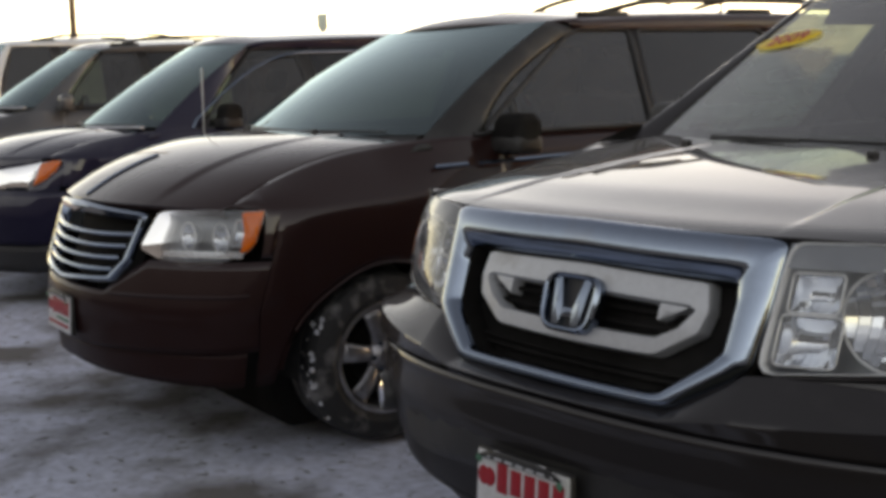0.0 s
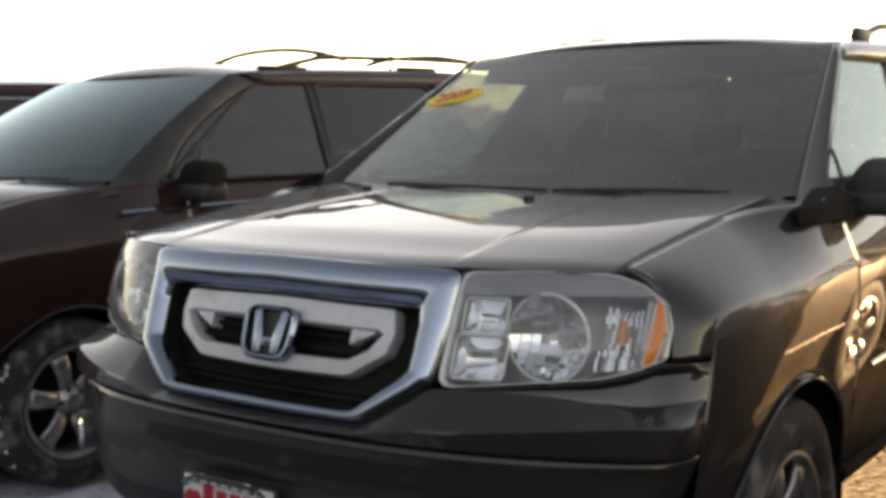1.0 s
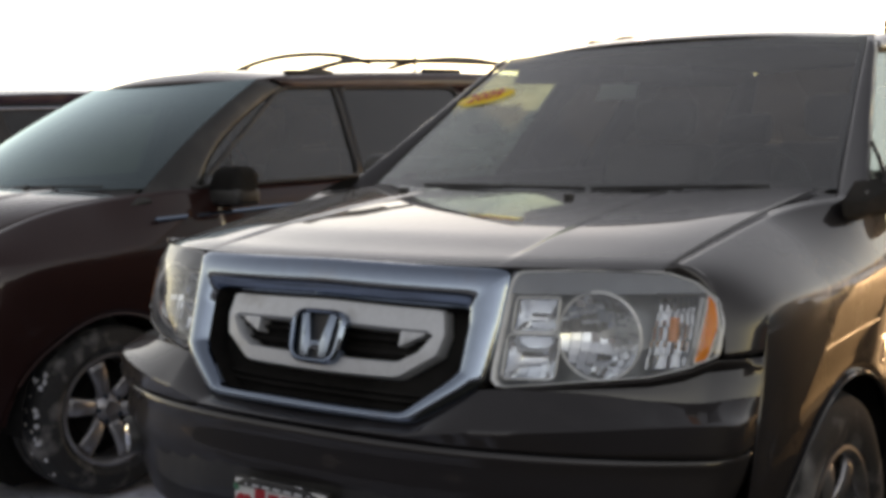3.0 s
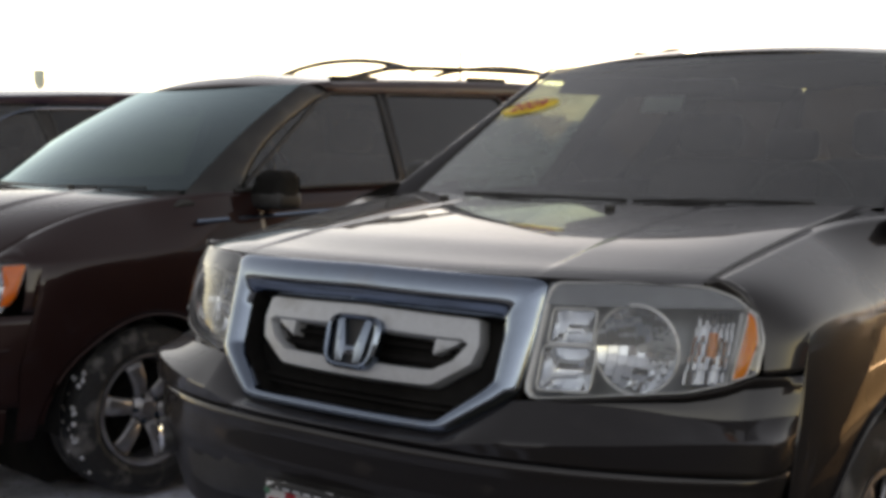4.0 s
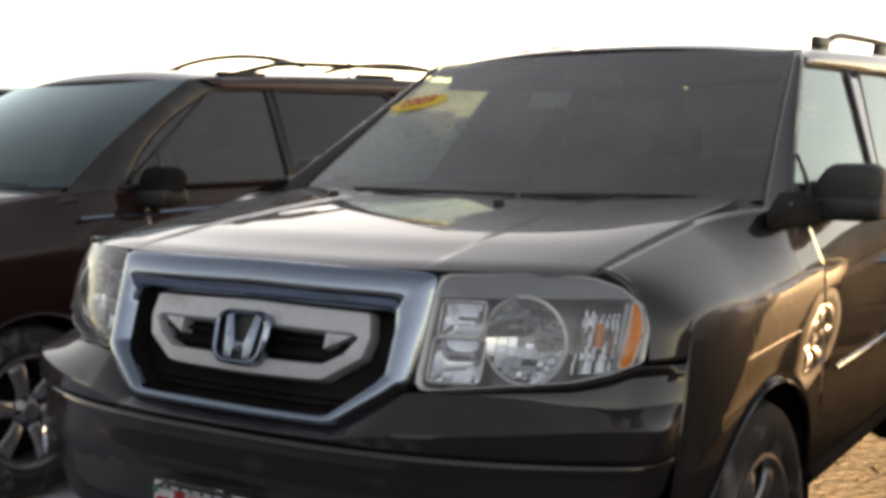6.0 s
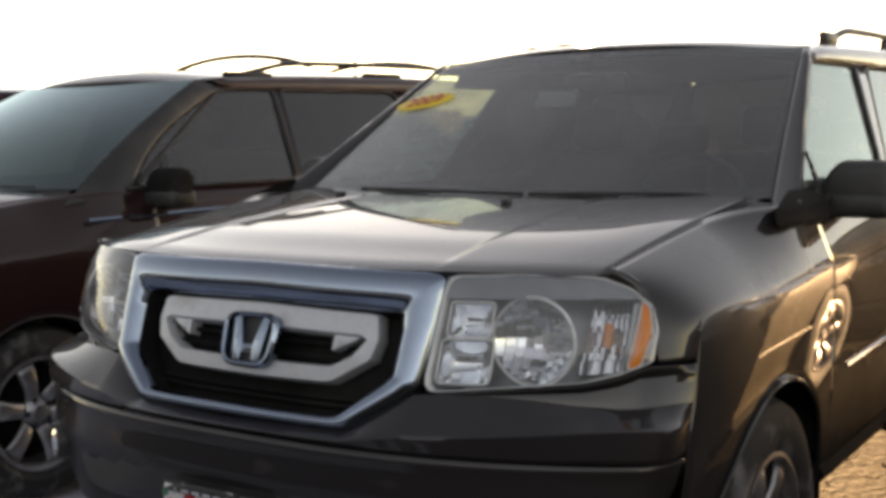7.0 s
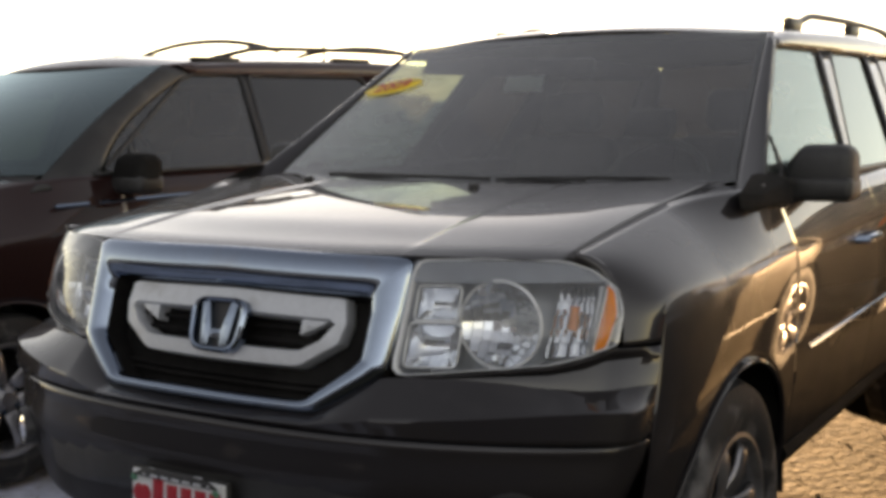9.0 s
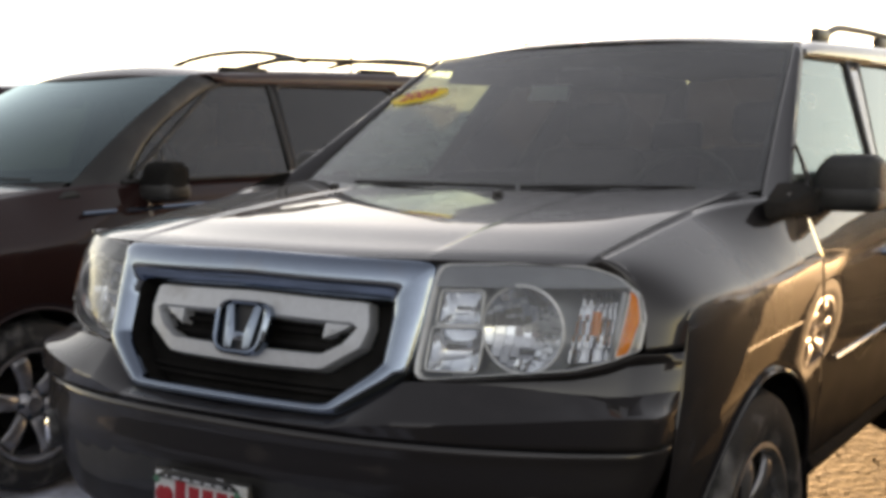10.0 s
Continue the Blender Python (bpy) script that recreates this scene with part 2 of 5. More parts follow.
def ground_material():
    """Trodden, dirty snow over frozen gravel."""
    m = material("dirty_packed_snow", (0.55, 0.595, 0.70), 0.85, vary=0.20, grain=24.0, second=(0.19, 0.18, 0.175), second_scale=1.3, second_low=0.47, second_high=0.62, bump=0.004, bump_scale=14.0, spec=0.03)
    nt = m.node_tree
    b = nt.nodes["Principled BSDF"]
    was = b.inputs["Base Color"].links[0].from_socket
    co = nt.nodes.new("ShaderNodeTexCoord")
    n = nt.nodes.new("ShaderNodeTexNoise")
    n.inputs["Scale"].default_value, n.inputs["Detail"].default_value = 17.0, 6.0
    r = nt.nodes.new("ShaderNodeMapRange")
    r.inputs["From Min"].default_value, r.inputs["From Max"].default_value = 0.60, 0.72
    x = nt.nodes.new("ShaderNodeMix")
    x.data_type = "RGBA"
    x.inputs[7].default_value = (0.12, 0.11, 0.10, 1)
    nt.links.new(co.outputs["Object"], n.inputs["Vector"])
    nt.links.new(n.outputs["Fac"], r.inputs["Value"])
    nt.links.new(r.outputs["Result"], x.inputs["Factor"])
    nt.links.new(was, x.inputs[6])
    # bare frozen dirt where the charcoal car and its neighbour stand
    split, ragged, edge, share, bare = nt.nodes.new("ShaderNodeSeparateXYZ"), nt.nodes.new("ShaderNodeTexNoise"), nt.nodes.new("ShaderNodeMath"), nt.nodes.new("ShaderNodeMapRange"), nt.nodes.new("ShaderNodeMix")
    soil, tone = nt.nodes.new("ShaderNodeTexNoise"), nt.nodes.new("ShaderNodeMix")
    ragged.inputs["Scale"].default_value, ragged.inputs["Detail"].default_value = 2.5, 5.0
    soil.inputs["Scale"].default_value, soil.inputs["Detail"].default_value = 24.0, 6.0
    spots = nt.nodes.new("ShaderNodeMapRange")
    spots.inputs["From Min"].default_value, spots.inputs["From Max"].default_value = 0.44, 0.60
    edge.operation = "MULTIPLY_ADD"
    edge.inputs[1].default_value = 1.2
    share.inputs["From Min"].default_value, share.inputs["From Max"].default_value = 0.7, 1.0
    tone.data_type = bare.data_type = "RGBA"
    tone.inputs[6].default_value, tone.inputs[7].default_value = (0.105, 0.088, 0.062, 1), (0.032, 0.027, 0.021, 1)
    nt.links.new(co.outputs["Object"], split.inputs[0])
    nt.links.new(co.outputs["Object"], ragged.inputs["Vector"])
    nt.links.new(co.outputs["Object"], soil.inputs["Vector"])
    nt.links.new(soil.outputs["Fac"], spots.inputs["Value"])
    nt.links.new(spots.outputs["Result"], tone.inputs["Factor"])
    nt.links.new(ragged.outputs["Fac"], edge.inputs[0])
    nt.links.new(split.outputs["X"], edge.inputs[2])
    nt.links.new(edge.outputs[0], share.inputs["Value"])
    nt.links.new(share.outputs["Result"], bare.inputs["Factor"])
    nt.links.new(x.outputs[2], bare.inputs[6])
    nt.links.new(tone.outputs[2], bare.inputs[7])
    nt.links.new(bare.outputs[2], b.inputs["Base Color"])
    # the bare dirt is rough with small crumbs
    crumbs, rough, relief = nt.nodes.new("ShaderNodeTexNoise"), nt.nodes.new("ShaderNodeMath"), nt.nodes.new("ShaderNodeBump")
    crumbs.inputs["Scale"].default_value, crumbs.inputs["Detail"].default_value = 26.0, 6.0
    rough.operation = "MULTIPLY"
    rough.inputs[1].default_value = 0.9
    relief.inputs["Distance"].default_value = 0.02
    nt.links.new(co.outputs["Object"], crumbs.inputs["Vector"])
    nt.links.new(share.outputs["Result"], rough.inputs[0])
    nt.links.new(rough.outputs[0], relief.inputs["Strength"])
    nt.links.new(crumbs.outputs["Fac"], relief.inputs["Height"])
    if b.inputs["Normal"].links:
        nt.links.new(b.inputs["Normal"].links[0].from_socket, relief.inputs["Normal"])
    nt.links.new(relief.outputs[0], b.inputs["Normal"])
    return m


M["ground"] = ground_material()


# ---- mesh helpers ----
def part(name, data, mat, parent=None, label="", smooth=True, solid=0.0, bevel=0.0):
    """Links a bmesh, or (verts, faces), as one mesh object under a thing or a part."""
    me = bpy.data.meshes.new(name)
    if isinstance(data, tuple):
        me.from_pydata([tuple(map(float, v)) for v in data[0]], [], data[1])
    else:
        data.to_mesh(me)
        data.free()
    me.validate()
    me.materials.append(M[mat])
    me.polygons.foreach_set("use_smooth", [smooth] * len(me.polygons))
    if smooth:
        me.set_sharp_from_angle(angle=radians(38))
    ob = new(name, me)
    if parent:
        ob.parent = parent
    if label:
        ob["label"] = label
    if solid:
        s = ob.modifiers.new("thickness", "SOLIDIFY")
        s.thickness, s.offset = solid, 0.0
    if bevel:
        s = ob.modifiers.new("edge", "BEVEL")
        s.width, s.segments, s.limit_method = bevel, 2, "ANGLE"
    return ob


def thing(name, label, category, m=None, group=""):
    ob = tagged(new(name), label, category, group)
    ob.empty_display_size = 0.1
    ob.matrix_world = m or Matrix()
    return ob


def grid(fn, us, vs, close=False):
    """A sheet of quads through fn(u, v)."""
    verts = [fn(u, v) for u in us for v in vs]
    n, m = len(us), len(vs)
    faces = [(i * m + j, (i + 1) % n * m + j, (i + 1) % n * m + j + 1, i * m + j + 1) for i in range(n if close else n - 1) for j in range(m - 1)]
    return verts, faces


def span(a, b, n):
    return [a + (b - a) * i / (n - 1) for i in range(n)]


def lerp(a, b, t):
    return tuple(p + (q - p) * t for p, q in zip(a, b))


def bez(a, b, c, t):
    return tuple((1 - t) ** 2 * p + 2 * t * (1 - t) * q + t * t * r for p, q, r in zip(a, b, c))


def rounded(outline, r=0.2, k=4):
    """Cuts the corners of a closed outline to short arcs; r is the share of each side that is taken."""
    out = []
    n = len(outline)
    for i in range(n):
        p, q, s = outline[i - 1], outline[i], outline[(i + 1) % n]
        a, b = lerp(q, p, r), lerp(q, s, r)
        out += [bez(a, q, b, j / k) for j in range(k + 1)]
    return out


def tube(path, radius, n=8, close=False, flat=1.0):
    """A round bar along a path; flat squeezes it in height."""
    pts = [Vector(p) for p in path]
    verts, k = [], len(pts)
    for i, p in enumerate(pts):
        d = (pts[(i + 1) % k] if close or i < k - 1 else p) - (pts[i - 1] if close or i else p)
        d.normalize()
        up = Vector((0, 0, 1)) if abs(d.z) < 0.9 else Vector((0, 1, 0))
        side = d.cross(up).normalized()
        up = side.cross(d)
        verts += [p + side * math.cos(a) * radius + up * math.sin(a) * radius * flat for a in (2 * math.pi * j / n for j in range(n))]
    faces = [(i * n + j, i * n + (j + 1) % n, (i + 1) % k * n + (j + 1) % n, (i + 1) % k * n + j) for i in range(k if close else k - 1) for j in range(n)]
    if not close:
        faces += [tuple(range(n)), tuple(range((k - 1) * n, k * n))]
    return verts, faces


def box(cx, cy, cz, sx, sy, sz, r=0.02, m=None, seg=2):
    bm = bmesh.new()
    bmesh.ops.create_cube(bm, size=1)
    bmesh.ops.scale(bm, vec=(sx, sy, sz), verts=bm.verts)
    bmesh.ops.bevel(bm, geom=bm.edges[:], offset=min(r, 0.49 * min(sx, sy, sz)), segments=seg, affect="EDGES", profile=0.5)
    bmesh.ops.transform(bm, matrix=Matrix.Translation((cx, cy, cz)) @ (m or Matrix()), verts=bm.verts)
    return bm


def lathe(profile, n=40, m=None):
    """Turns (radius, x) pairs about the x axis."""
    verts = []
    for i in range(n):
        a = 2 * math.pi * i / n
        verts += [Vector((x, r * math.cos(a), r * math.sin(a))) for r, x in profile]
    k = len(profile)
    faces = [(i * k + j, (i + 1) % n * k + j, (i + 1) % n * k + j + 1, i * k + j + 1) for i in range(n) for j in range(k - 1)]
    if m:
        verts = [m @ v for v in verts]
    return verts, faces


# ---- the cars ----
BASE = dict(metal="alloy", chin=0.25, rise=0.0, brow=0.03, side=0.0, swell=0.0, edge=1.55, y0=-0.03, bow=0.30, ex=2.65, arc=0.0, lens="lens", foot=(0.16, 0.055), bulge=0.016, lean=0.35, z0=0.60, xc=0.80, yc=0.80, prof=[(0.2, 0.88), (0.40, 0.945), (0.62, 0.979), (0.76, 0.984), (0.87, 0.984), (0.985, 0.980), (1.17, 0.904)],
            hub=(0.96, 0.325), wb=2.66, arch=0.42, tyre=0.372, low=0.37, tz=0.46, shoulder=0.98, length=4.85,
            zf=1.083, zr=1.168, he=0.79, hp=1.4, crown=0.012, ridges=(), yr=(1.13, 1.27),
            wbase=(0.825, 1.31, 1.184), wtop=(0.692, 1.99, 1.640), wbow=(0.13, 0.06), zt=1.685, belt=1.172, wz=1.595, gx=0.925, gt=0.46,
            door=(1.405, 2.33, 3.25), panes=[(1.27, 1.97, 2.47, 2.19, "side_pane"), (2.26, 2.64, 3.14, 2.92, "mid_pane"), (3.12, 3.36, 4.25, 4.35, "dark_pane")],
            lamp_s=0.917, tuck=0.0, pan=0.165, jets=((-0.47, 1.02), (0.18, 0.955)), lamp_top=((0.79, 1.0715), (0.8518, 1.048), (0.9087, 1.0095), (0.9165, 0.97), (0.9227, 0.90)), bump_s=1.09, lamp_low=0.878, spokes=7, rim=0.225, shield="dim_pane", handle=0.955, mirror=(0.985, 1.60, 1.195), rail=None)


class Car:
    """A car body: one skin, wound round the nose and along both flanks, from which each panel is cut."""

    def __init__(self, name, label, m, colour, **changes):
        self.d = {**BASE, **changes}
        self.colour = colour
        self.root = thing(name, label, "car", m, "cars in the row")

    # the skin
    def nose(self, x, z):
        d = self.d
        return d["y0"] + d["bow"] * (abs(x) / 0.9) ** d["ex"] + max(0.0, z - d["z0"]) * d["lean"] + max(0.0, d["tz"] - z) * d["tuck"]

    def half(self, z, y=2.0):
        d = self.d
        zs, xs = zip(*d["prof"])
        z -= d["rise"] * (min(y, 2.6) - 1.2)
        w = sum(float(np.interp(z + e, zs, xs)) for e in (-0.012, -0.006, 0, 0.006, 0.012)) / 5
        back = max(0.0, y - (d["length"] - 0.7)) / 0.7
        return w - 0.16 * back ** 2.2

    def at(self, s, z):
        d = self.d
        k = abs(s)
        if k <= d["xc"]:
            p = (k, self.nose(k, z))
        else:
            a = (d["xc"], self.nose(d["xc"], z))
            w = self.half(z, d["yc"])
            slope = d["bow"] * d["ex"] / 0.9 * (d["xc"] / 0.9) ** (d["ex"] - 1)
            if k < d["xc"] + 0.5:
                t, g = (k - d["xc"]) / 0.5, d["edge"]
                q = (w, a[1] + slope * (w - a[0]))
                total = (1 - t) ** 2 + 2 * g * t * (1 - t) + t * t
                p = tuple(((1 - t) ** 2 * m + 2 * g * t * (1 - t) * n + t * t * o) / total for m, n, o in zip(a, q, (w, d["yc"])))
            else:
                y = d["yc"] + k - d["xc"] - 0.5
                p = (self.half(z, y), y)
        return Vector((math.copysign(p[0], s), p[1], z))

    def body(self, s, z, off=0.0):
        p = self.at(s, z)
        if off:
            e = 0.004
            n = (self.at(s + e, z) - self.at(s - e, z)).cross(self.at(s, z + e) - self.at(s, z - e)).normalized()
            p = p + n * off if (n.y < 0.3 and abs(s) < 1.2) or n.x * s > 0 else p - n * off
        return p

    def s_of(self, y):
        d = self.d
        if y >= d["yc"]:
            return d["xc"] + 0.5 + y - d["yc"]
        lo, hi = d["xc"], d["xc"] + 0.5
        for _ in range(30):
            mid = (lo + hi) / 2
            lo, hi = (mid, hi) if self.at(mid, 0.8).y < y else (lo, mid)
        return lo

    def hood(self, x, y):
        d = self.d
        k = min(1.0, abs(x) / d["he"])
        yf, yr = self.nose(x, d["zf"]), d["yr"][0] + (d["yr"][1] - d["yr"][0]) * k ** 2
        v = min(1.0, max(0.0, (y - yf) / (yr - yf)))
        z = d["zf"] + (d["zr"] - d["zf"]) * (1 - (1 - v) ** d["hp"]) + d["crown"] * ((1 - k ** 2) * min(1, v * 4) - k ** 6) + d["side"] * (k ** 3 - 10 * max(0.0, k - 0.85) ** 2) * v ** 0.7
        for rx, h, w in d["ridges"]:
            e = min(1.0, max(0.0, (rx - 0.06 * v + w / 2 - abs(x)) / w))
            z += h * e * e * (3 - 2 * e) * min(1, v * 8) * (1 - 0.6 * v)
        return z

    def low(self, y):
        """The lower edge of the flank: the sill, and the wheel arches."""
        d = self.d
        z = d["low"] if y > d["hub"][0] else max(d["low"], d["chin"])
        for h in (d["hub"][0], d["hub"][0] + d["wb"]):
            if abs(y - h) < d["arch"]:
                z = max(z, d["hub"][1] + math.sqrt(d["arch"] ** 2 - (y - h) ** 2))
        return z

    def flank_x(self, y, z):
        d = self.d
        return d["gx"] - (z - d["belt"]) * d["gt"] - 0.10 * max(0.0, (y - d["length"] + 0.9) / 0.9) ** 2

    # panels
    def panel(self, name, s0, s1, zlow, zhigh, ns=24, nz=10, mat=None, off=0.0, parent=None, label="", extra=()):
        rim = math.copysign(0.003, s1 - s0)
        ss = sorted(set(span(s0, s1, ns)) | set(extra) | {s0 + rim, s1 - rim})
        return part(name, grid(lambda s, v: self.body(s, zlow(s) + (zhigh(s) - zlow(s)) * v, off), ss, span(0, 1, nz)), mat or self.colour, parent or self.root, label, solid=0.004)

    def y_of(self, s):
        return self.at(s, 0.8).y

    def fill(self, outline, centre, off=0.0, rings=4, bulge=0.0, sign=1):
        """A closed patch of the skin inside an outline of (s, z)."""
        n = len(outline)
        verts = [self.body(sign * centre[0], centre[1], off + bulge)]
        for w in span(1 / rings, 1, rings):
            for p in outline:
                q = lerp(centre, p, w)
                verts.append(self.body(sign * q[0], q[1], off + bulge * (1 - w ** 3)))
        faces = [(0, 1 + i, 1 + (i + 1) % n) for i in range(n)]
        for r in range(rings - 1):
            a, b = 1 + r * n, 1 + (r + 1) * n
            faces += [(a + i, b + i, b + (i + 1) % n, a + (i + 1) % n) for i in range(n)]
        return verts, faces

    def ring(self, outer, inner, heights, sign=1):
        """A moulding between two outlines of (s, z); heights: (share of the way in, height over the skin)."""
        n, verts, faces, k = len(outer), [], [], len(heights)
        for a, b in zip(outer, inner):
            for w, h in heights:
                q = lerp(a, b, w)
                verts.append(self.body(sign * q[0], q[1], h))
        for i in range(n):
            for j in range(k - 1):
                faces.append((i * k + j, (i + 1) % n * k + j, (i + 1) % n * k + j + 1, i * k + j + 1))
        return verts, faces

    def build_shell(self):
        d = self.d
        end = d["length"] - 0.06
        ss = span(-self.s_of(end), self.s_of(end), 90)

        def inner(s, v):
            y = self.y_of(s)
            floor_z = 0.30 if abs(s) < d["bump_s"] else self.low(y) + 0.03
            return self.body(s, floor_z + (d["zf"] - 0.06 - floor_z) * v, -0.045 - 0.155 * min(1.0, max(0.0, (1.15 - abs(s)) / 0.15)))
        part("inner_shell", grid(inner, ss, span(0, 1, 5)), "shell", self.root)
        # floor pan, kept clear of the wheels; a low "pan" blocks sun underneath
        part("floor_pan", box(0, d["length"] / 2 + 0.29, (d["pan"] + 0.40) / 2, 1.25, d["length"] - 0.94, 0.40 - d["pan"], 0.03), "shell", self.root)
        for sign in (-1, 1):
            for h in (d["hub"][0], d["hub"][0] + d["wb"]):
                r = d["arch"] + 0.012
                part("wheel_liner", grid(lambda a, x: (sign * x, h + r * math.cos(a), d["hub"][1] + r * math.sin(a)), span(-0.1, math.pi + 0.1, 20), span(0.58, d["prof"][3][1] - 0.03, 3)), "shell", self.root)
                a0 = [(a, self.s_of(h - d["arch"] * math.cos(a)), d["hub"][1] + d["arch"] * math.sin(a)) for a in span(0.03, math.pi - 0.03, 24)]
                part("arch_lip", tube([self.body(sign * s, z, 0.004) for a, s, z in a0], 0.007, 6), self.colour, self.root)
        # tail: tailgate, bumper and rear glass
        y1 = d["length"]
        tail = lambda u, v: (u * (self.half(0.5 + 0.65 * v, y1) - 0.02), y1 - 0.03 - 0.09 * u * u - 0.05 * v, 0.42 + (d["belt"] - 0.42) * v)
        part("tailgate", grid(tail, span(-1, 1, 13), span(0, 1, 6)), self.colour, self.root, solid=0.01)
        low = max(0.08, d["pan"] - 0.012)
        tail_low = lambda u, v: (u * (self.half(0.5, y1) - 0.03), y1 - 0.02 - 0.10 * u * u - 0.05 * (1 - v) ** 2, low + (0.43 - low) * v)
        part("rear_bumper", grid(tail_low, span(-1, 1, 13), span(0, 1, 6)), "black", self.root, solid=0.01)
        rear = lambda u, v: (u * (self.flank_x(y1 - 0.3, d["belt"] + (d["wz"] - d["belt"]) * v)), y1 - 0.08 - 0.09 * u * u - 0.22 * v, d["belt"] + (d["wz"] + 0.03 - d["belt"]) * v)
        part("rear_window", grid(rear, span(-1, 1, 13), span(0, 1, 6)), "dark_pane", self.root)
        over = lambda u, v: Vector(rear(u * 1.07, 1.0)).lerp(self.roof_at(u * 1.02, y1 - 0.325) - Vector((0, 0, 0.004)), v)
        part("rear_header", grid(over, span(-1, 1, 13), span(0, 1, 3)), self.colour, self.root, solid=0.006)

    def build_flanks(self):
        d = self.d
        mid = self.colour
        a, b, c = d["door"]
        for sign in (-1, 1):
            # fender: flank below, rounded shoulder above up to the hood
            s0, s1, sb = d["lamp_top"][0][0], self.s_of(a - 0.0015), d["bump_s"]

            def fender(s, v):
                y = self.y_of(s)
                zl = d["lamp_low"] + 0.008 if s < sb else max(self.low(y), d["low"])
                if s < d["lamp_s"] + 0.008:
                    zl = float(np.interp(s, *zip(*d["lamp_top"])))
                zs = max(d["shoulder"], zl)
                if v <= 0.6:
                    return self.body(sign * s, zl + (zs - zl) * v / 0.6)
                p = self.body(sign * s, zs)
                yy = max(p.y, self.nose(d["he"], d["zf"]) + 0.004)
                e = Vector((sign * (d["he"] + 0.002), yy, self.hood(d["he"], yy)))
                t = (v - 0.6) / 0.4
                corner = (p + e) / 2 + Vector((sign * 0.026, 0, 0.030 if self.colour == "suv" else 0.016))
                blend = min(1.0, max(0.0, (y - a + 0.58) / 0.42))
                blend = blend * blend * (3 - 2 * blend)
                return Vector(bez(p, corner, e, t)).lerp(self.body(sign * s, zs + (d["belt"] - zs) * t), blend)
            ss = sorted(set(span(s0, s1, 52)) | {sb - 0.0005, sb + 0.0005, d["lamp_s"] + 0.0075, d["lamp_s"] + 0.0085})
            part("fender", grid(fender, ss, span(0, 0.6, 10) + span(0.64, 1, 10)), mid, self.root, solid=0.004)
            # dark filler between the hood's rear corner and the fender
            def filler(y, u):
                f = fender(self.s_of(y), 1.0)
                return Vector((sign * (d["he"] - 0.02), y, self.hood(d["he"], y) - 0.006)).lerp(f - Vector((0, 0, 0.002)), u)
            part("cowl_end", grid(filler, span(a - 0.56, a - 0.012, 13), span(0, 1, 4)), mid, self.root)
            for nm, y0, y1 in (("front_door", a, b), ("rear_door", b, c), ("quarter_panel", c, d["length"] - 0.05)):
                door = self.panel(nm, sign * self.s_of(y0 + 0.0015), sign * self.s_of(y1 - 0.0015), lambda s: self.low(self.y_of(s)), lambda s: d["belt"], 30, 14)
                if "door" in nm:
                    yh = y1 - 0.17
                    hx = self.half(d["handle"], yh)
                    part("door_handle", tube([(sign * (hx - 0.005), yh - 0.11, d["handle"]), (sign * (hx + 0.03), yh - 0.09, d["handle"]), (sign * (hx + 0.034), yh, d["handle"] + 0.002), (sign * (hx + 0.03), yh + 0.09, d["handle"]), (sign * (hx - 0.005), yh + 0.11, d["handle"])], 0.014, 8), mid if self.colour != "suv" else "chrome", door)
            # dark jambs behind the seams between the panels
            for y in (a, b, c):
                part("door_jamb", grid(lambda yy, v: self.body(sign * self.s_of(yy), self.low(yy) + 0.01 + (d["belt"] - self.low(yy) - 0.01) * v, -0.007), (y - 0.03, y + 0.03), span(0, 1, 8)), "shell", self.root)
            # sill moulding along the doors
            part("side_moulding", tube([self.body(sign * self.s_of(y), d["low"] + 0.318 + 0.02 * (y - a), 0.003) for y in span(a + 0.12, c - 0.05, 16)], 0.0075, 8), "chrome" if self.colour == "suv" else "black", self.root)
            part("sill", tube([self.body(sign * self.s_of(y), d["low"] + 0.01, -0.02) for y in span(a, d["hub"][0] + d["wb"] - d["arch"], 14)], 0.045, 8, flat=0.8), "shell", self.root)

    def build_hood(self, label=""):
        d = self.d

        def fn(u, v):
            x = u * (d["he"] - 0.003)
            k = abs(u)
            yf, yr = self.nose(x, d["zf"]) + 0.006, d["yr"][0] + (d["yr"][1] - d["yr"][0]) * k ** 2
            if v < 0:
                return (x, yf - 0.012 + 0.02 * (-v), self.hood(x, yf) - 0.035 * (-v))
            y = yf + (yr - yf) * v
            return (x, y - 0.010 * max(0, 1 - v * 30), self.hood(x, y) - 0.006 * max(0, 1 - v * 30))
        return part("hood", grid(fn, span(-1, 1, 161), [-1, -0.5, 0, 0.015, 0.035, 0.07] + span(0.11, 1, 24)), self.colour, self.root, label, solid=0.004)

    # the glasshouse
    def shield(self, u, v):
        d = self.d
        a, b = d["wbase"], d["wtop"]
        x = u * (a[0] + (b[0] - a[0]) * v)
        yb, yt = a[1] - d["wbow"][0] * (1 - u * u), b[1] - d["wbow"][1] * (1 - u * u)
        zb, zt = a[2] - 0.008 * (1 - u * u), b[2] + (d["zt"] - d["brow"] - b[2]) * (1 - u * u)
        f = v - 0.02 * math.sin(math.pi * v)
        out = d["swell"] * math.sin(math.pi * v)
        return Vector((x, yb + (yt - yb) * v - 0.6 * out, zb + (zt - zb) * f + 0.8 * out))

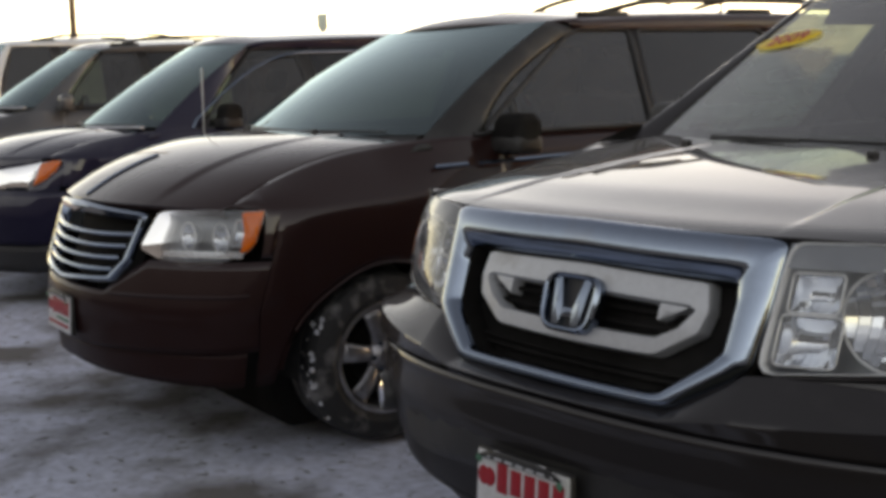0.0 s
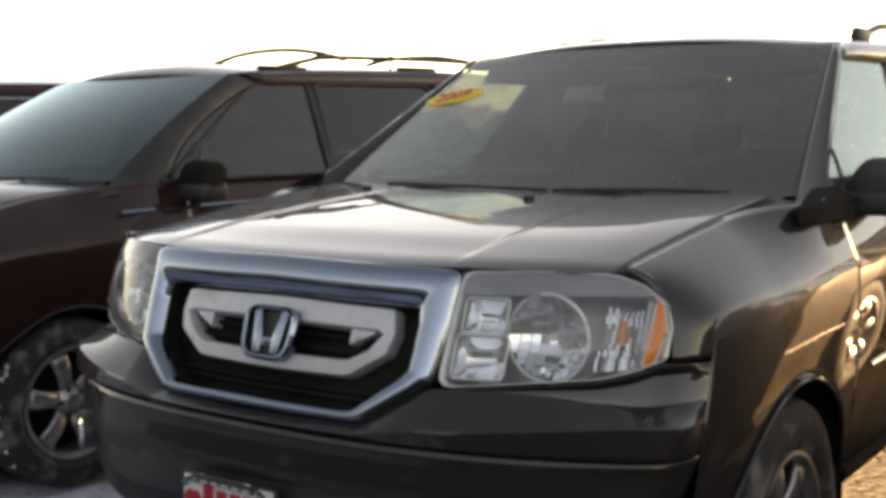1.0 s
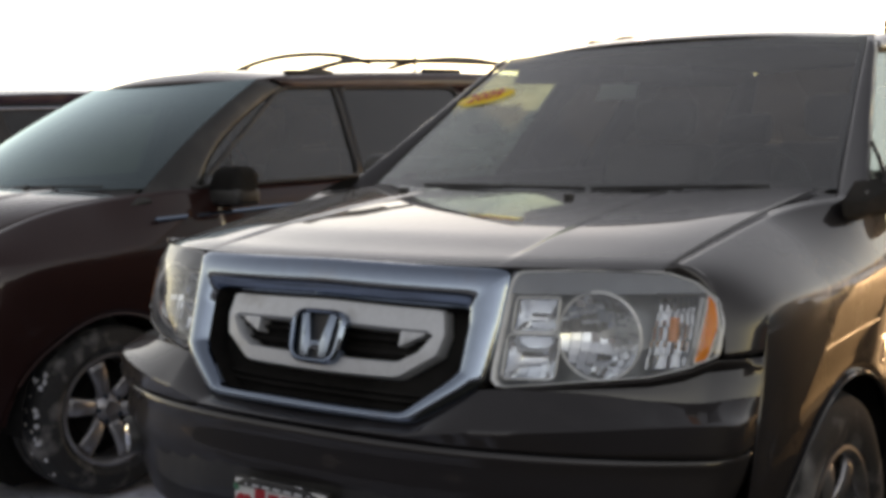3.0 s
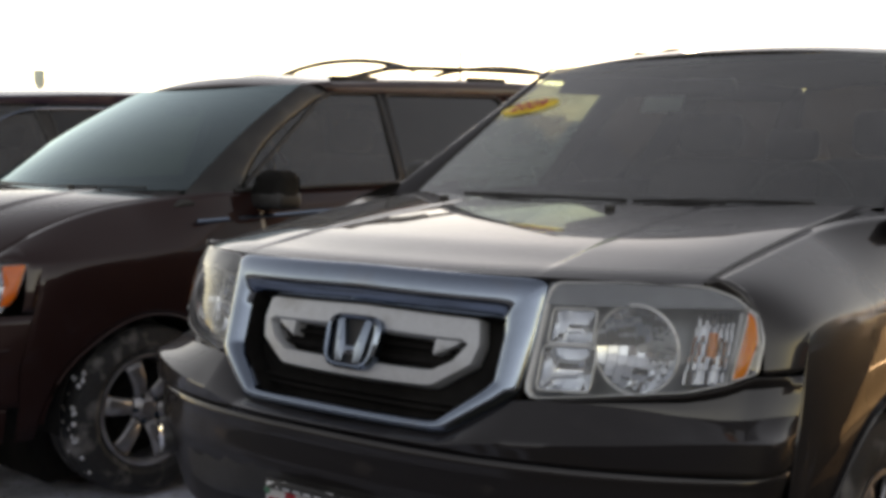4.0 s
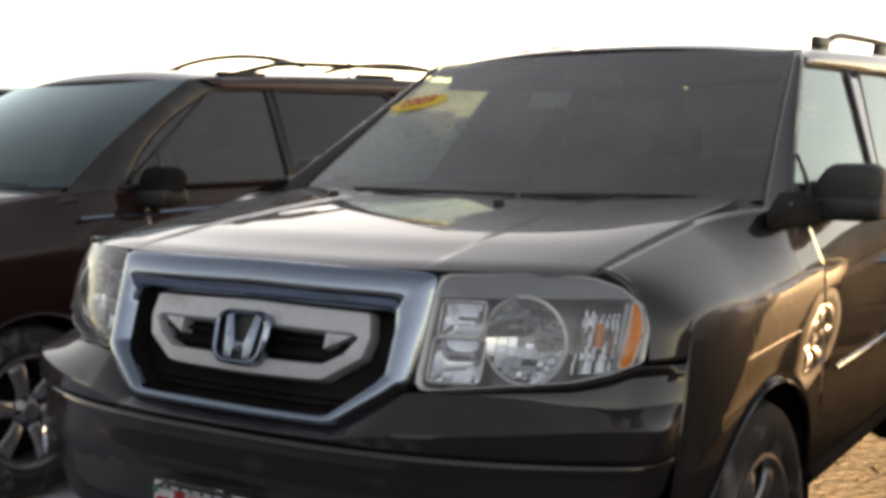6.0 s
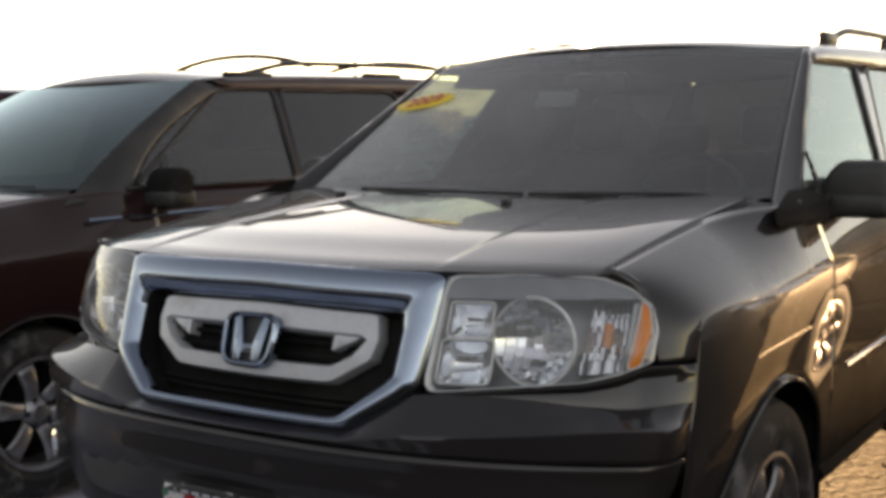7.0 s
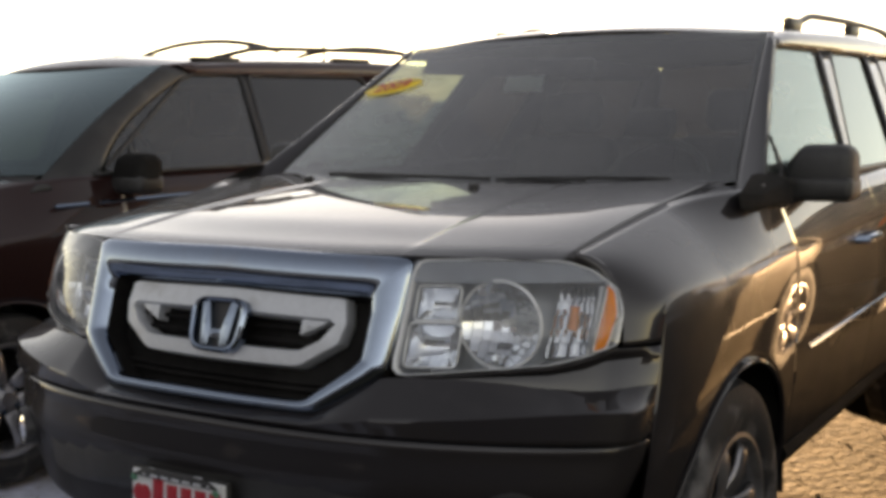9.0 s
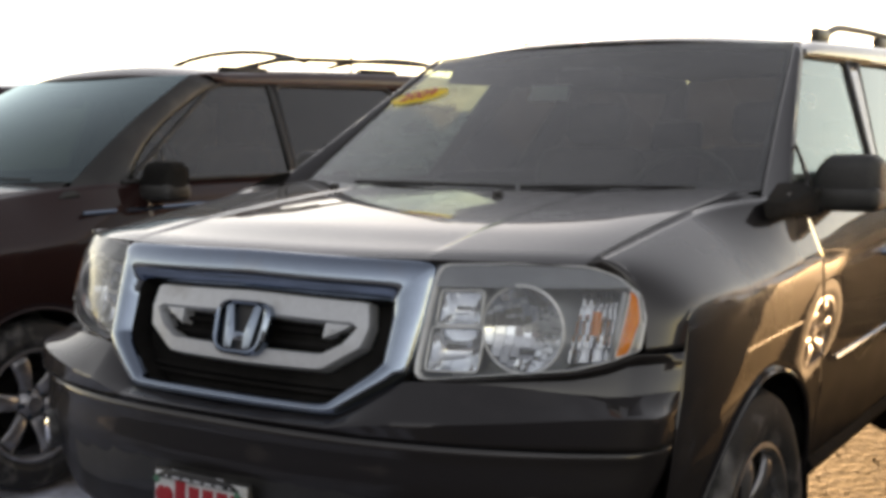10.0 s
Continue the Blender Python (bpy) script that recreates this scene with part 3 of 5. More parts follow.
    def roof_at(self, u, y):
        d = self.d
        b = d["wtop"]
        y0, y1 = b[1] - d["wbow"][1] * (1 - u * u), d["length"] - 0.32
        t = (y - y0) / (y1 - y0)
        return Vector((u * (b[0] - 0.01 - 0.06 * max(0, t - 0.6)), y, b[2] + (d["zt"] - b[2]) * (1 - abs(u) ** 2.4) * 0.9 + 0.035 * math.sin(math.pi * min(1, max(0, t * 0.9 + 0.02))) - (0.022 + (d["brow"] - 0.03) * (1 - u * u)) * max(0, 1 - t * 14) ** 2))

    def build_glasshouse(self):
        d = self.d
        b = d["wtop"]
        pane = part("windshield", grid(self.shield, span(-1, 1, 25), span(0.0, 1, 13)), d["shield"], self.root, "curved clear windshield reflecting the sky")
        # black printed edge of the windshield
        for nm, us, vs in (("upper_band", span(-1, 1, 25), (0.955, 1.0)), ("lower_band", span(-1, 1, 25), (0.0, 0.06))):
            part(nm, grid(lambda u, v: self.shield(u, v) + Vector((0, 0.006, -0.004)), us, span(*vs, 3)), "black", pane)
        for sign in (-1, 1):
            part("side_band", grid(lambda u, v: self.shield(sign * u, v) + Vector((0, 0.006, -0.004)), span(0.975, 1.0, 3), span(0, 1, 13)), "black", pane)
        y_end = d["length"] - 0.32
        part("roof", grid(lambda u, t: self.roof_at(u, (b[1] - d["wbow"][1] * (1 - u * u)) + (y_end - (b[1] - d["wbow"][1] * (1 - u * u))) * t), span(-1, 1, 31), [0, 0.008, 0.02, 0.04] + span(0.07, 1, 24)), self.colour, self.root, solid=0.006)
        part("headliner", grid(lambda u, t: self.roof_at(u * 0.97, b[1] + 0.03 + (y_end - 0.05 - b[1]) * t) - Vector((0, 0, 0.045)), span(-1, 1, 9), span(0, 1, 9)), "liner", self.root)
        for sign in (-1, 1):
            part("side_trim", grid(lambda y, v: Vector((sign * (self.flank_x(y, d["wz"]) - 0.035 - 0.04 * v), y, d["wz"] - 0.055 + 0.075 * v)), span(b[1] + 0.03, d["length"] - 0.6, 12), span(0, 1, 4)), "cloth", self.root)
        panes = d["panes"]
        top = lambda y: Vector((self.flank_x(y, d["wz"]), y, d["wz"]))
        for sign in (-1, 1):
            mir = lambda p: Vector((sign * p[0], p[1], p[2]))
            g = lambda y, z: Vector((self.flank_x(y, z), y, z))
            # front pillar
            edge = lambda v: self.shield(1, v) + Vector((0.004, 0.004, 0.002))
            front = lambda v: g(panes[0][0] - 0.02 + (panes[0][1] - panes[0][0]) * v - d["arc"] * math.sin(math.pi * min(1, max(0, v))), d["belt"] + (d["wz"] - d["belt"]) * v)

            def pillar(u, v):
                p, q = edge(v), front(v)
                if v < 0:
                    q = q - Vector((-v * 0.25, 0, 0))
                out = Vector((0.026, -0.014, 0.006) if self.colour == "suv" else (0.016, -0.020, 0.006))
                return mir(bez(p, (p + q) / 2 + out, q, u))
            part("front_pillar", grid(pillar, span(0, 1, 9), span(-0.13, 1.0, 19)), "black" if self.colour == "van" else self.colour, self.root, solid=0.005)

            # roof side rail above the windows
            def rail(t, u):
                y = panes[0][1] - 0.06 + (y_end - panes[0][1] + 0.06) * t
                p = self.roof_at(1, max(y, b[1]))
                q = top(max(y, panes[0][1] - 0.02))
                c = Vector((q.x + 0.012, (p.y + q.y) / 2, p.z - 0.004))
                return mir(bez(p + Vector((0.001, 0, 0)), c, q, u))
            part("roof_side", grid(rail, span(0, 1, 26), span(0, 1, 9)), self.colour, self.root, solid=0.005)
            for i, (b0, t0, t1, b1, mat) in enumerate(panes):
                fn = lambda u, v: mir(g((b0 + (b1 - b0) * u) * (1 - v) + (t0 + (t1 - t0) * u) * v - (d["arc"] * math.sin(math.pi * v) * (1 - u) if i == 0 else 0), d["belt"] + (d["wz"] - d["belt"]) * v) - Vector((0.012, 0, 0)))
                w = part("side_window", grid(fn, span(0, 1, 9), span(0, 1, 7)), mat, self.root)
                loop = rounded([(0, 0), (0, 1), (1, 1), (1, 0)], 0.07, 3)
                part("seal", tube([fn(u, v) + Vector((sign * 0.008, 0, 0)) for u, v in loop], 0.005 if self.colour == "suv" else 0.009, 6, True), "black", w)
                if i + 1 < len(panes):
                    nb, nt = panes[i + 1][0], panes[i + 1][1]
                    post = lambda u, v: mir(g((b1 + (nb - b1) * u) * (1 - v) + (t1 + (nt - t1) * u) * v, d["belt"] + (d["wz"] - d["belt"]) * v) - Vector((0.004, 0, 0)))
                    part("centre_pillar" if i == 0 else "rear_pillar", grid(post, span(0, 1, 5), span(0, 1, 7)), "black" if i == 0 and self.colour != "suv" else self.colour, self.root, solid=0.006)
                    part("pillar_trim", grid(lambda u, v: post(u, v) - Vector((sign * 0.022, 0, 0)), span(-0.15, 1.15, 5), span(0, 1, 7)), "cloth", self.root, solid=0.004)
            b1, t1 = panes[-1][3], panes[-1][2]
            last = lambda u, v: mir(g((b1 + (d["length"] - 0.12 - b1) * u) * (1 - v) + (t1 + (d["length"] - 0.36 - t1) * u) * v, d["belt"] + (d["wz"] - d["belt"]) * v))
            part("tail_pillar", grid(last, span(0, 1, 7), span(0, 1, 7)), self.colour, self.root, solid=0.006)
            part("belt_trim", tube([mir(g(y, d["belt"] + 0.004) + Vector((0.004, 0, 0))) for y in span(panes[0][0] - 0.05, panes[-1][3] + 0.05, 20)], 0.010, 6), "black", self.root)
            # mirror
            mx, my, mz = d["mirror"]
            cap = box(sign * mx, my, mz + 0.014, 0.215, 0.13, 0.145, 0.042, seg=4)
            for v in cap.verts:
                inward = max(0.0, -(v.co.x - sign * mx) * sign) / 0.107
                v.co.x += sign * 0.055 * inward * max(0.0, (v.co.z - mz) / 0.085)
            housing = part("door_mirror", cap, "shell" if self.colour in ("van", "navy") else "dash" if self.colour == "suv" else self.colour, self.root, "dark rounded door mirror housing")
            part("mirror_skirt", box(sign * (mx - 0.004), my - 0.002, mz - 0.040, 0.224, 0.134, 0.078, 0.024, seg=3), "black", housing)
            part("mirror_arm", tube([(sign * (mx - 0.07), my, mz - 0.040), (sign * (mx - 0.15), my - 0.02, mz - 0.045), (sign * (mx - 0.2), my - 0.04, mz - 0.060)], 0.040, 10), "black", housing)
            if self.colour == "suv":
                foot = bmesh.new()
                for q in ((0.915, 1.07, 1.165), (0.925, 1.07, 1.120), (0.930, 1.44, 1.115), (0.895, 1.24, 1.215), (0.90, 1.44, 1.21), (0.955, 1.16, 1.125), (0.955, 1.18, 1.155), (0.965, 1.42, 1.125), (0.955, 1.42, 1.185)):
                    foot.verts.new((sign * q[0], q[1], q[2]))
                bmesh.ops.convex_hull(foot, input=foot.verts[:])
                bmesh.ops.bevel(foot, geom=foot.edges[:], offset=0.006, segments=2, affect="EDGES")
                part("mirror_foot", foot, "shell", housing, "black mirror foot on the door")
            part("mirror_glass", grid(lambda u, v: (sign * mx + u, my + 0.067, mz + v), span(-0.085, 0.085, 3), span(-0.055, 0.055, 3)), "chrome", housing)
            part("mirror_base", grid(lambda u, v: mir(g(panes[0][0] + 0.04 + 0.14 * u * (1 - v) + 0.16 * v, d["belt"] + 0.14 * v * (0.15 + 0.85 * u)) + Vector((0.010, 0, 0))), span(0, 1, 4), span(0, 1, 4)), "black", housing, solid=0.01)
        # cowl and wipers at the foot of the windshield
        def cowl(u, v):
            k = abs(u)
            yh = d["yr"][0] + (d["yr"][1] - d["yr"][0]) * k ** 2
            p = Vector((u * (d["he"] - 0.01), yh - 0.03, self.hood(u * d["he"], yh) - 0.016))
            q = self.shield(u * 0.99, 0.015) + Vector((0, 0.0, -0.004))
            return p.lerp(q, v)
        part("cowl", grid(cowl, span(-1, 1, 25), span(0, 1, 4)), "black", self.root)
        for x0, x1 in ((-0.52, 0.10), (0.12, 0.62)):
            wiper = part("wiper", tube([self.shield((x0 + (x1 - x0) * t) / 0.78, 0.012) + Vector((0, -0.014, 0.006 + 0.004 * math.sin(math.pi * t))) for t in span(0, 1, 9)], 0.0055, 6), "black", self.root)
            part("wiper_arm", tube([self.shield(x0 / 0.78, 0.0) + Vector((0, -0.03, 0.0)), self.shield((x0 * 0.45 + x1 * 0.55) / 0.78, 0.010) + Vector((0, -0.022, 0.008))], 0.005, 6), "black", wiper)
        for x, y in d["jets"]:
            part("washer_jet", box(x, y, self.hood(x, y) + 0.008, 0.026, 0.026, 0.018, 0.006), "black", self.root)
        if d["rail"]:
            y0, y1, x = d["rail"]
            for sign in (-1, 1):
                u = sign * x / b[0]
                pts = [self.roof_at(u, y0 + (y1 - y0) * t) + Vector((0, 0, 0.012 + 0.05 * min(1, 7 * t, 7 * (1 - t)))) for t in span(0, 1, 24)]
                rail_ob = part("roof_rail", tube(pts, 0.018, 8, flat=0.8), "black", self.root)
                for t in (0.0, 0.5, 1.0):
                    q = self.roof_at(u, y0 + (y1 - y0) * t)
                    part("rail_foot", box(q.x, q.y + 0.03 * (1 - 2 * t), q.z + 0.45 * d["foot"][1], 0.045, *d["foot"], 0.02), "black", rail_ob)

    def build_cabin(self):
        d = self.d
        wy, floor_z = d["wbase"][1], 0.42
        part("dashboard", grid(lambda u, a: (u * 0.74, wy + 0.16 - 0.16 * math.cos(a) - 0.12 * (1 - u * u) + 0.02, d["wbase"][2] - 0.16 + 0.13 * math.sin(a) - (0.4 if a > 2.9 else 0)), span(-1, 1, 15), span(0.2, math.pi, 10)), "dash", self.root)
        part("cabin_floor", box(0, wy + 1.6, floor_z, 1.5, 3.0, 0.03, 0.01), "cloth", self.root)
        wheel_m = pose(0.37, wy + 0.52, d["belt"] - 0.06, 65, 0, 0)
        sw = part("steering_wheel", tube([wheel_m @ Vector((0.185 * math.cos(a), 0.185 * math.sin(a), 0)) for a in span(0, 2 * math.pi, 29)[:-1]], 0.014, 8, True), "dash", self.root)
        part("wheel_hub", box(0, 0, 0, 0.17, 0.13, 0.05, 0.02, m=Matrix(), seg=2), "dash", sw).matrix_basis = wheel_m
        for x in (-0.37, 0.37):
            y = wy + 0.95
            seat = part("front_seat", box(x, y, 0.66, 0.50, 0.52, 0.18, 0.06, seg=3), "cloth", self.root)
            part("seat_back", box(x, y + 0.30, 0.98, 0.48, 0.15, 0.62, 0.06, m=pose(0, 0, 0, -16), seg=3), "cloth", seat)
            part("headrest", box(x, y + 0.43, 1.38, 0.27, 0.10, 0.17, 0.045, m=pose(0, 0, 0, -12), seg=3), "cloth", seat)
        bench = part("rear_seat", box(0, wy + 1.95, 0.66, 1.30, 0.50, 0.18, 0.05), "cloth", self.root)
        part("seat_back", box(0, wy + 2.24, 0.96, 1.30, 0.15, 0.58, 0.05, m=pose(0, 0, 0, -14)), "cloth", bench)
        for x in (-0.42, 0.42):
            part("headrest", box(x, wy + 2.36, 1.32, 0.26, 0.09, 0.15, 0.04), "cloth", bench)
        q = self.shield(0, 0.80)
        part("cabin_mirror", box(q.x, q.y + 0.10, q.z - 0.02, 0.25, 0.04, 0.07, 0.018), "black", self.root)

    def build_wheels(self, snow=False):
        d = self.d
        r, rim = d["tyre"], d["rim"]
        for sign in (-1, 1):
            for h in (d["hub"][0], d["hub"][0] + d["wb"]):
                m = Matrix.Translation((sign * (d["prof"][3][1] - 0.02), h, d["hub"][1])) @ pose(0, 0, 0, 0, 0, 0 if sign > 0 else 180)
                wheel = part("wheel", lathe([(0.0, -0.09), (0.13, -0.09), (0.14, -0.11), (rim - 0.02, -0.12), (rim - 0.015, -0.22)], 32, m), "shell", self.root)
                tyre = [(rim - 0.012, -0.23), (rim + 0.02, -0.238), (r - 0.06, -0.25), (r - 0.018, -0.235), (r - 0.004, -0.21), (r, -0.16), (r - 0.012, -0.157), (r - 0.012, -0.147), (r, -0.144), (r, -0.10), (r - 0.012, -0.097), (r - 0.012, -0.087), (r, -0.084), (r - 0.004, -0.035), (r - 0.018, -0.008), (r - 0.05, 0.006), (r - 0.085, 0.008), (rim + 0.022, -0.002), (rim + 0.004, -0.012), (rim - 0.012, -0.02)]
                part("tyre", lathe(tyre, 56, m), "rubber", wheel, "worn black tyre, dusted with snow")
                part("rim", lathe([(rim + 0.004, -0.012), (rim + 0.006, -0.004), (rim - 0.006, -0.002), (rim - 0.018, -0.018), (rim - 0.024, -0.06), (rim - 0.03, -0.13)], 48, m), d["metal"], wheel, "silver alloy rim")
                n = d["spokes"]
                for i in range(n):
                    a = 2 * math.pi * (i + 0.3) / n
                    turn = m @ pose(0, 0, 0, math.degrees(a))
                    w0, w1 = 0.030, 0.024 + 0.10 / n

                    def spoke(u, v):
                        w = w0 + (w1 - w0) * v ** 2
                        edge_drop = 0.012 * (2 * abs(u - 0.5)) ** 3
                        return turn @ Vector((-0.022 - 0.030 * (1 - v) ** 2 - edge_drop + 0.010 * math.sin(math.pi * v), (u - 0.5) * 2 * w, 0.045 + (rim - 0.063) * v))
                    part("spoke", grid(spoke, span(0, 1, 7), span(0, 1, 6)), d["metal"], wheel, solid=0.012)
                part("hub_cap", lathe([(0.0, -0.022), (0.03, -0.023), (0.036, -0.028), (0.062, -0.045), (0.07, -0.06)], 24, m), d["metal"], wheel)
                if self.colour in ("suv", "van"):
                    for i in range(5):
                        t = 2 * math.pi * (i + 0.5) / 5
                        part("lug_nut", lathe([(0.0, 0.0), (0.008, 0.0), (0.010, -0.004), (0.011, -0.016)], 6, m @ Matrix.Translation((-0.026, 0.052 * math.cos(t), 0.052 * math.sin(t)))), "chrome", wheel)
                if snow and sign > 0 and h < 2:
                    rnd = random.Random(5)
                    for _ in range(22):
                        a = math.pi * (0.80 + 0.42 * rnd.random())
                        rr = r + rnd.uniform(-0.012, 0.002)
                        bm = bmesh.new()
                        bmesh.ops.create_icosphere(bm, subdivisions=1, radius=rnd.uniform(0.006, 0.016), matrix=m @ Matrix.Translation((rnd.uniform(-0.10, -0.004), rr * math.cos(a), rr * math.sin(a))) @ Matrix.Diagonal((0.6, rnd.uniform(0.7, 1.3), rnd.uniform(0.7, 1.3), 1)))
                        for v in bm.verts:
                            v.co += Vector((rnd.uniform(-1, 1), rnd.uniform(-1, 1), rnd.uniform(-1, 1))) * 0.004
                        part("snow_clot", bm, "snow", wheel)

    def lamp(self, outline, centre, chrome_edge=True, depth=0.17):
        """The housing, bright edge and clear lens of both headlamps."""
        made, d = [], self.d
        for sign in (-1, 1):
            o = rounded(outline, 0.16, 3)
            shrunk = [lerp(p, centre, 0.045) for p in o]
            deep = [lerp(p, centre, 0.16) for p in o]
            lens = part("headlamp", self.fill(o, centre, 0.002, 8, d["bulge"], sign), d["lens"], self.root, "clear headlamp lens over a bright reflector")
            lens.visible_shadow = False
            part("lamp_housing", self.fill(deep, centre, -depth, 4, 0.0, sign), "bezel", lens)
            part("lamp_wall", self.ring(shrunk, deep, [(0, -0.012), (0.5, -depth * 0.55), (1, -depth)], sign), "bezel", lens)
            if chrome_edge:
                part("lamp_edge", self.ring(o, shrunk, [(0, -0.002), (0.25, 0.002), (0.6, 0.001), (1, -0.012)], sign), "rim", lens)
            made.append((sign, lens))
        return made

    def bowl(self, s, z, r, lens, sign, depth=0.07, mat="reflector", rim=True, fine=24, off=-0.026, yaw=0.12):
        """A round reflector set in a lamp, with its rim and bulb."""
        c = self.body(sign * s, z, off)
        n = Vector((sign * yaw, -1, 0.06)).normalized()
        side = n.cross(Vector((0, 0, 1))).normalized()
        up = side.cross(n)
        fn = lambda a, w: c + (side * math.cos(a) + up * math.sin(a)) * r * w - n * depth * (1 - w * w)
        # stepped facets: upright strips, each with its own tilt
        rnd = random.Random(int(s * 1000))
        verts, faces = [], []
        columns = 11
        for i in range(columns):
            x0, x1 = -1 + 2 * i / columns, -1 + 2 * (i + 1) / columns
            xm = max(abs(x0), abs(x1)) if i != columns // 2 else abs(x0)
            hi = math.sqrt(max(0.02, 1.0 - min(0.995, ((x0 + x1) / 2) ** 2)))
            rows_n = 8
            for j in range(rows_n):
                z0, z1 = -hi + 2 * hi * j / rows_n, -hi + 2 * hi * (j + 1) / rows_n
                tx, tz = rnd.uniform(-0.05, 0.05), rnd.uniform(-0.04, 0.10)
                k = len(verts)
                mid = depth * (1 - min(1.0, ((x0 + x1) / 2) ** 2 + ((z0 + z1) / 2) ** 2))
                for px, pz in ((x0, z0), (x1, z0), (x1, z1), (x0, z1)):
                    q = min(1.0, math.hypot(px, pz))
                    sx, sz = (px, pz) if math.hypot(px, pz) <= 1 else (px / math.hypot(px, pz), pz / math.hypot(px, pz))
                    dd = depth * (1 - q * q) * 0.8 + mid * 0.2 + r * ((px - (x0 + x1) / 2) * tx + (pz - (z0 + z1) / 2) * tz)
                    verts.append(c + (side * sx + up * sz) * r - n * dd)
                faces.append((k, k + 1, k + 2, k + 3))
        part("reflector", (verts, faces), mat, lens, smooth=False)
        part("reflector_back", grid(lambda a, w: fn(a, w) - n * 0.012, span(0, 2 * math.pi, fine + 1)[:-1], span(0.04, 1, 6), True), "bezel", lens)
        if rim:
            part("reflector_rim", tube([fn(a, 1.02) for a in span(0, 2 * math.pi, 37)[:-1]], 0.0034, 6, True), "rim", lens)
        part("bulb", tube([c - n * depth * 0.95, c - n * depth * 0.5, c - n * depth * 0.36], 0.010, 8), "bulb", lens)

    def pocket(self, s0, s1, z0, z1, lens, sign, depth=0.05):
        """A rectangular reflector pocket with a rounded chrome edge."""
        cs, cz = (s0 + s1) / 2, (z0 + z1) / 2
        o = rounded([(s0, z0), (s0, z1), (s1, z1), (s1, z0)], 0.12, 3)
        def back(s, v):
            deep = depth * (0.15 + 0.85 * math.sin(math.pi * v) ** 0.8)
            side = 1 - abs(2 * (s - cs) / (s1 - s0)) ** 3
            fold = 0.0025 * abs((s - s0) / 0.014 % 1.0 - 0.5)
            return self.body(sign * s, z0 + (z1 - z0) * v, -0.012 - deep * side - fold)
        part("reflector", grid(back, span(s0 + 0.004, s1 - 0.004, 29), span(0.03, 0.97, 13)), "reflector", lens)
        part("reflector_rim", tube([self.body(sign * p[0], p[1], -0.010) for p in o], 0.0022, 6, True), "rim", lens)

    def plate(self, z, marks=True, w=0.29, h=0.150, off=0.0):
        y = self.nose(0, z) - 0.022 - off
        p = part("dealer_plate", box(0, y, z, w, 0.006, h, 0.003, m=pose(0, 0, 0, -4)), "plate", self.root, "white dealer plate with red print")
        m = Matrix.Translation((0, y - 0.0045, z)) @ pose(0, 0, 0, -4)

        def bar(x, zz, bw, bh, mat, lean=0.0):
            b = part("print", box(0, 0, 0, bw, 0.003, bh, 0.001), mat, p)
            b.matrix_basis = m @ pose(x, 0, zz, 0, lean, 0)
        part("bracket", box(0, y + 0.012, z, w + 0.012, 0.014, h + 0.012, 0.004), "black", p)
        if marks:
            for i, hh in enumerate((0.072, 0.056, 0.056, 0.056, 0.056)):
                bar(-0.060 + i * 0.044, 0.024 if i else 0.028, 0.033, hh, "red")
            bm = bmesh.new()
            for dx in (-0.010, 0.010):
                bmesh.ops.create_uvsphere(bm, u_segments=12, v_segments=8, radius=0.019, matrix=Matrix.Translation((dx, 0, 0)) @ Matrix.Diagonal((1, 0.12, 1.15, 1)))
            b = part("fruit_shape", bm, "red", p, "plain red fruit shape")
            b.matrix_basis = m @ pose(-0.112, 0, 0.020)
            bar(0.055, -0.022, 0.155, 0.012, "green")
            bar(0.0, -0.048, 0.26, 0.013, "red")
            # dark arched holder on the plate's upper edge, with light print
            arch = [(x, 0.068 + 0.020 * (1 - (x / 0.13) ** 4)) for x in span(-0.13, 0.13, 15)]
            holder = part("plate_holder", ([(x, y - 0.009, zz) for x, zz in [(q[0], z + q[1]) for q in arch]] + [(x, y - 0.009, z + 0.064) for x, q in arch], [(i, i + 1, 16 + i, 15 + i) for i in range(14)]), "black", p, solid=0.004)
            m = m @ pose(0, -0.010, 0)
            for i in range(5):
                bar(-0.064 + 0.034 * i, 0.076, 0.025, 0.021, "tag")
            for dx in (-0.095, 0.105):
                bar(dx, 0.070, 0.008, 0.008, "tag", 45)
            bar(-0.128, 0.058, 0.018, 0.014, "green", 30)
            bar(0.128, 0.055, 0.018, 0.014, "green", 30)
        return p


# ---- ground ----
GROUND = -0.05


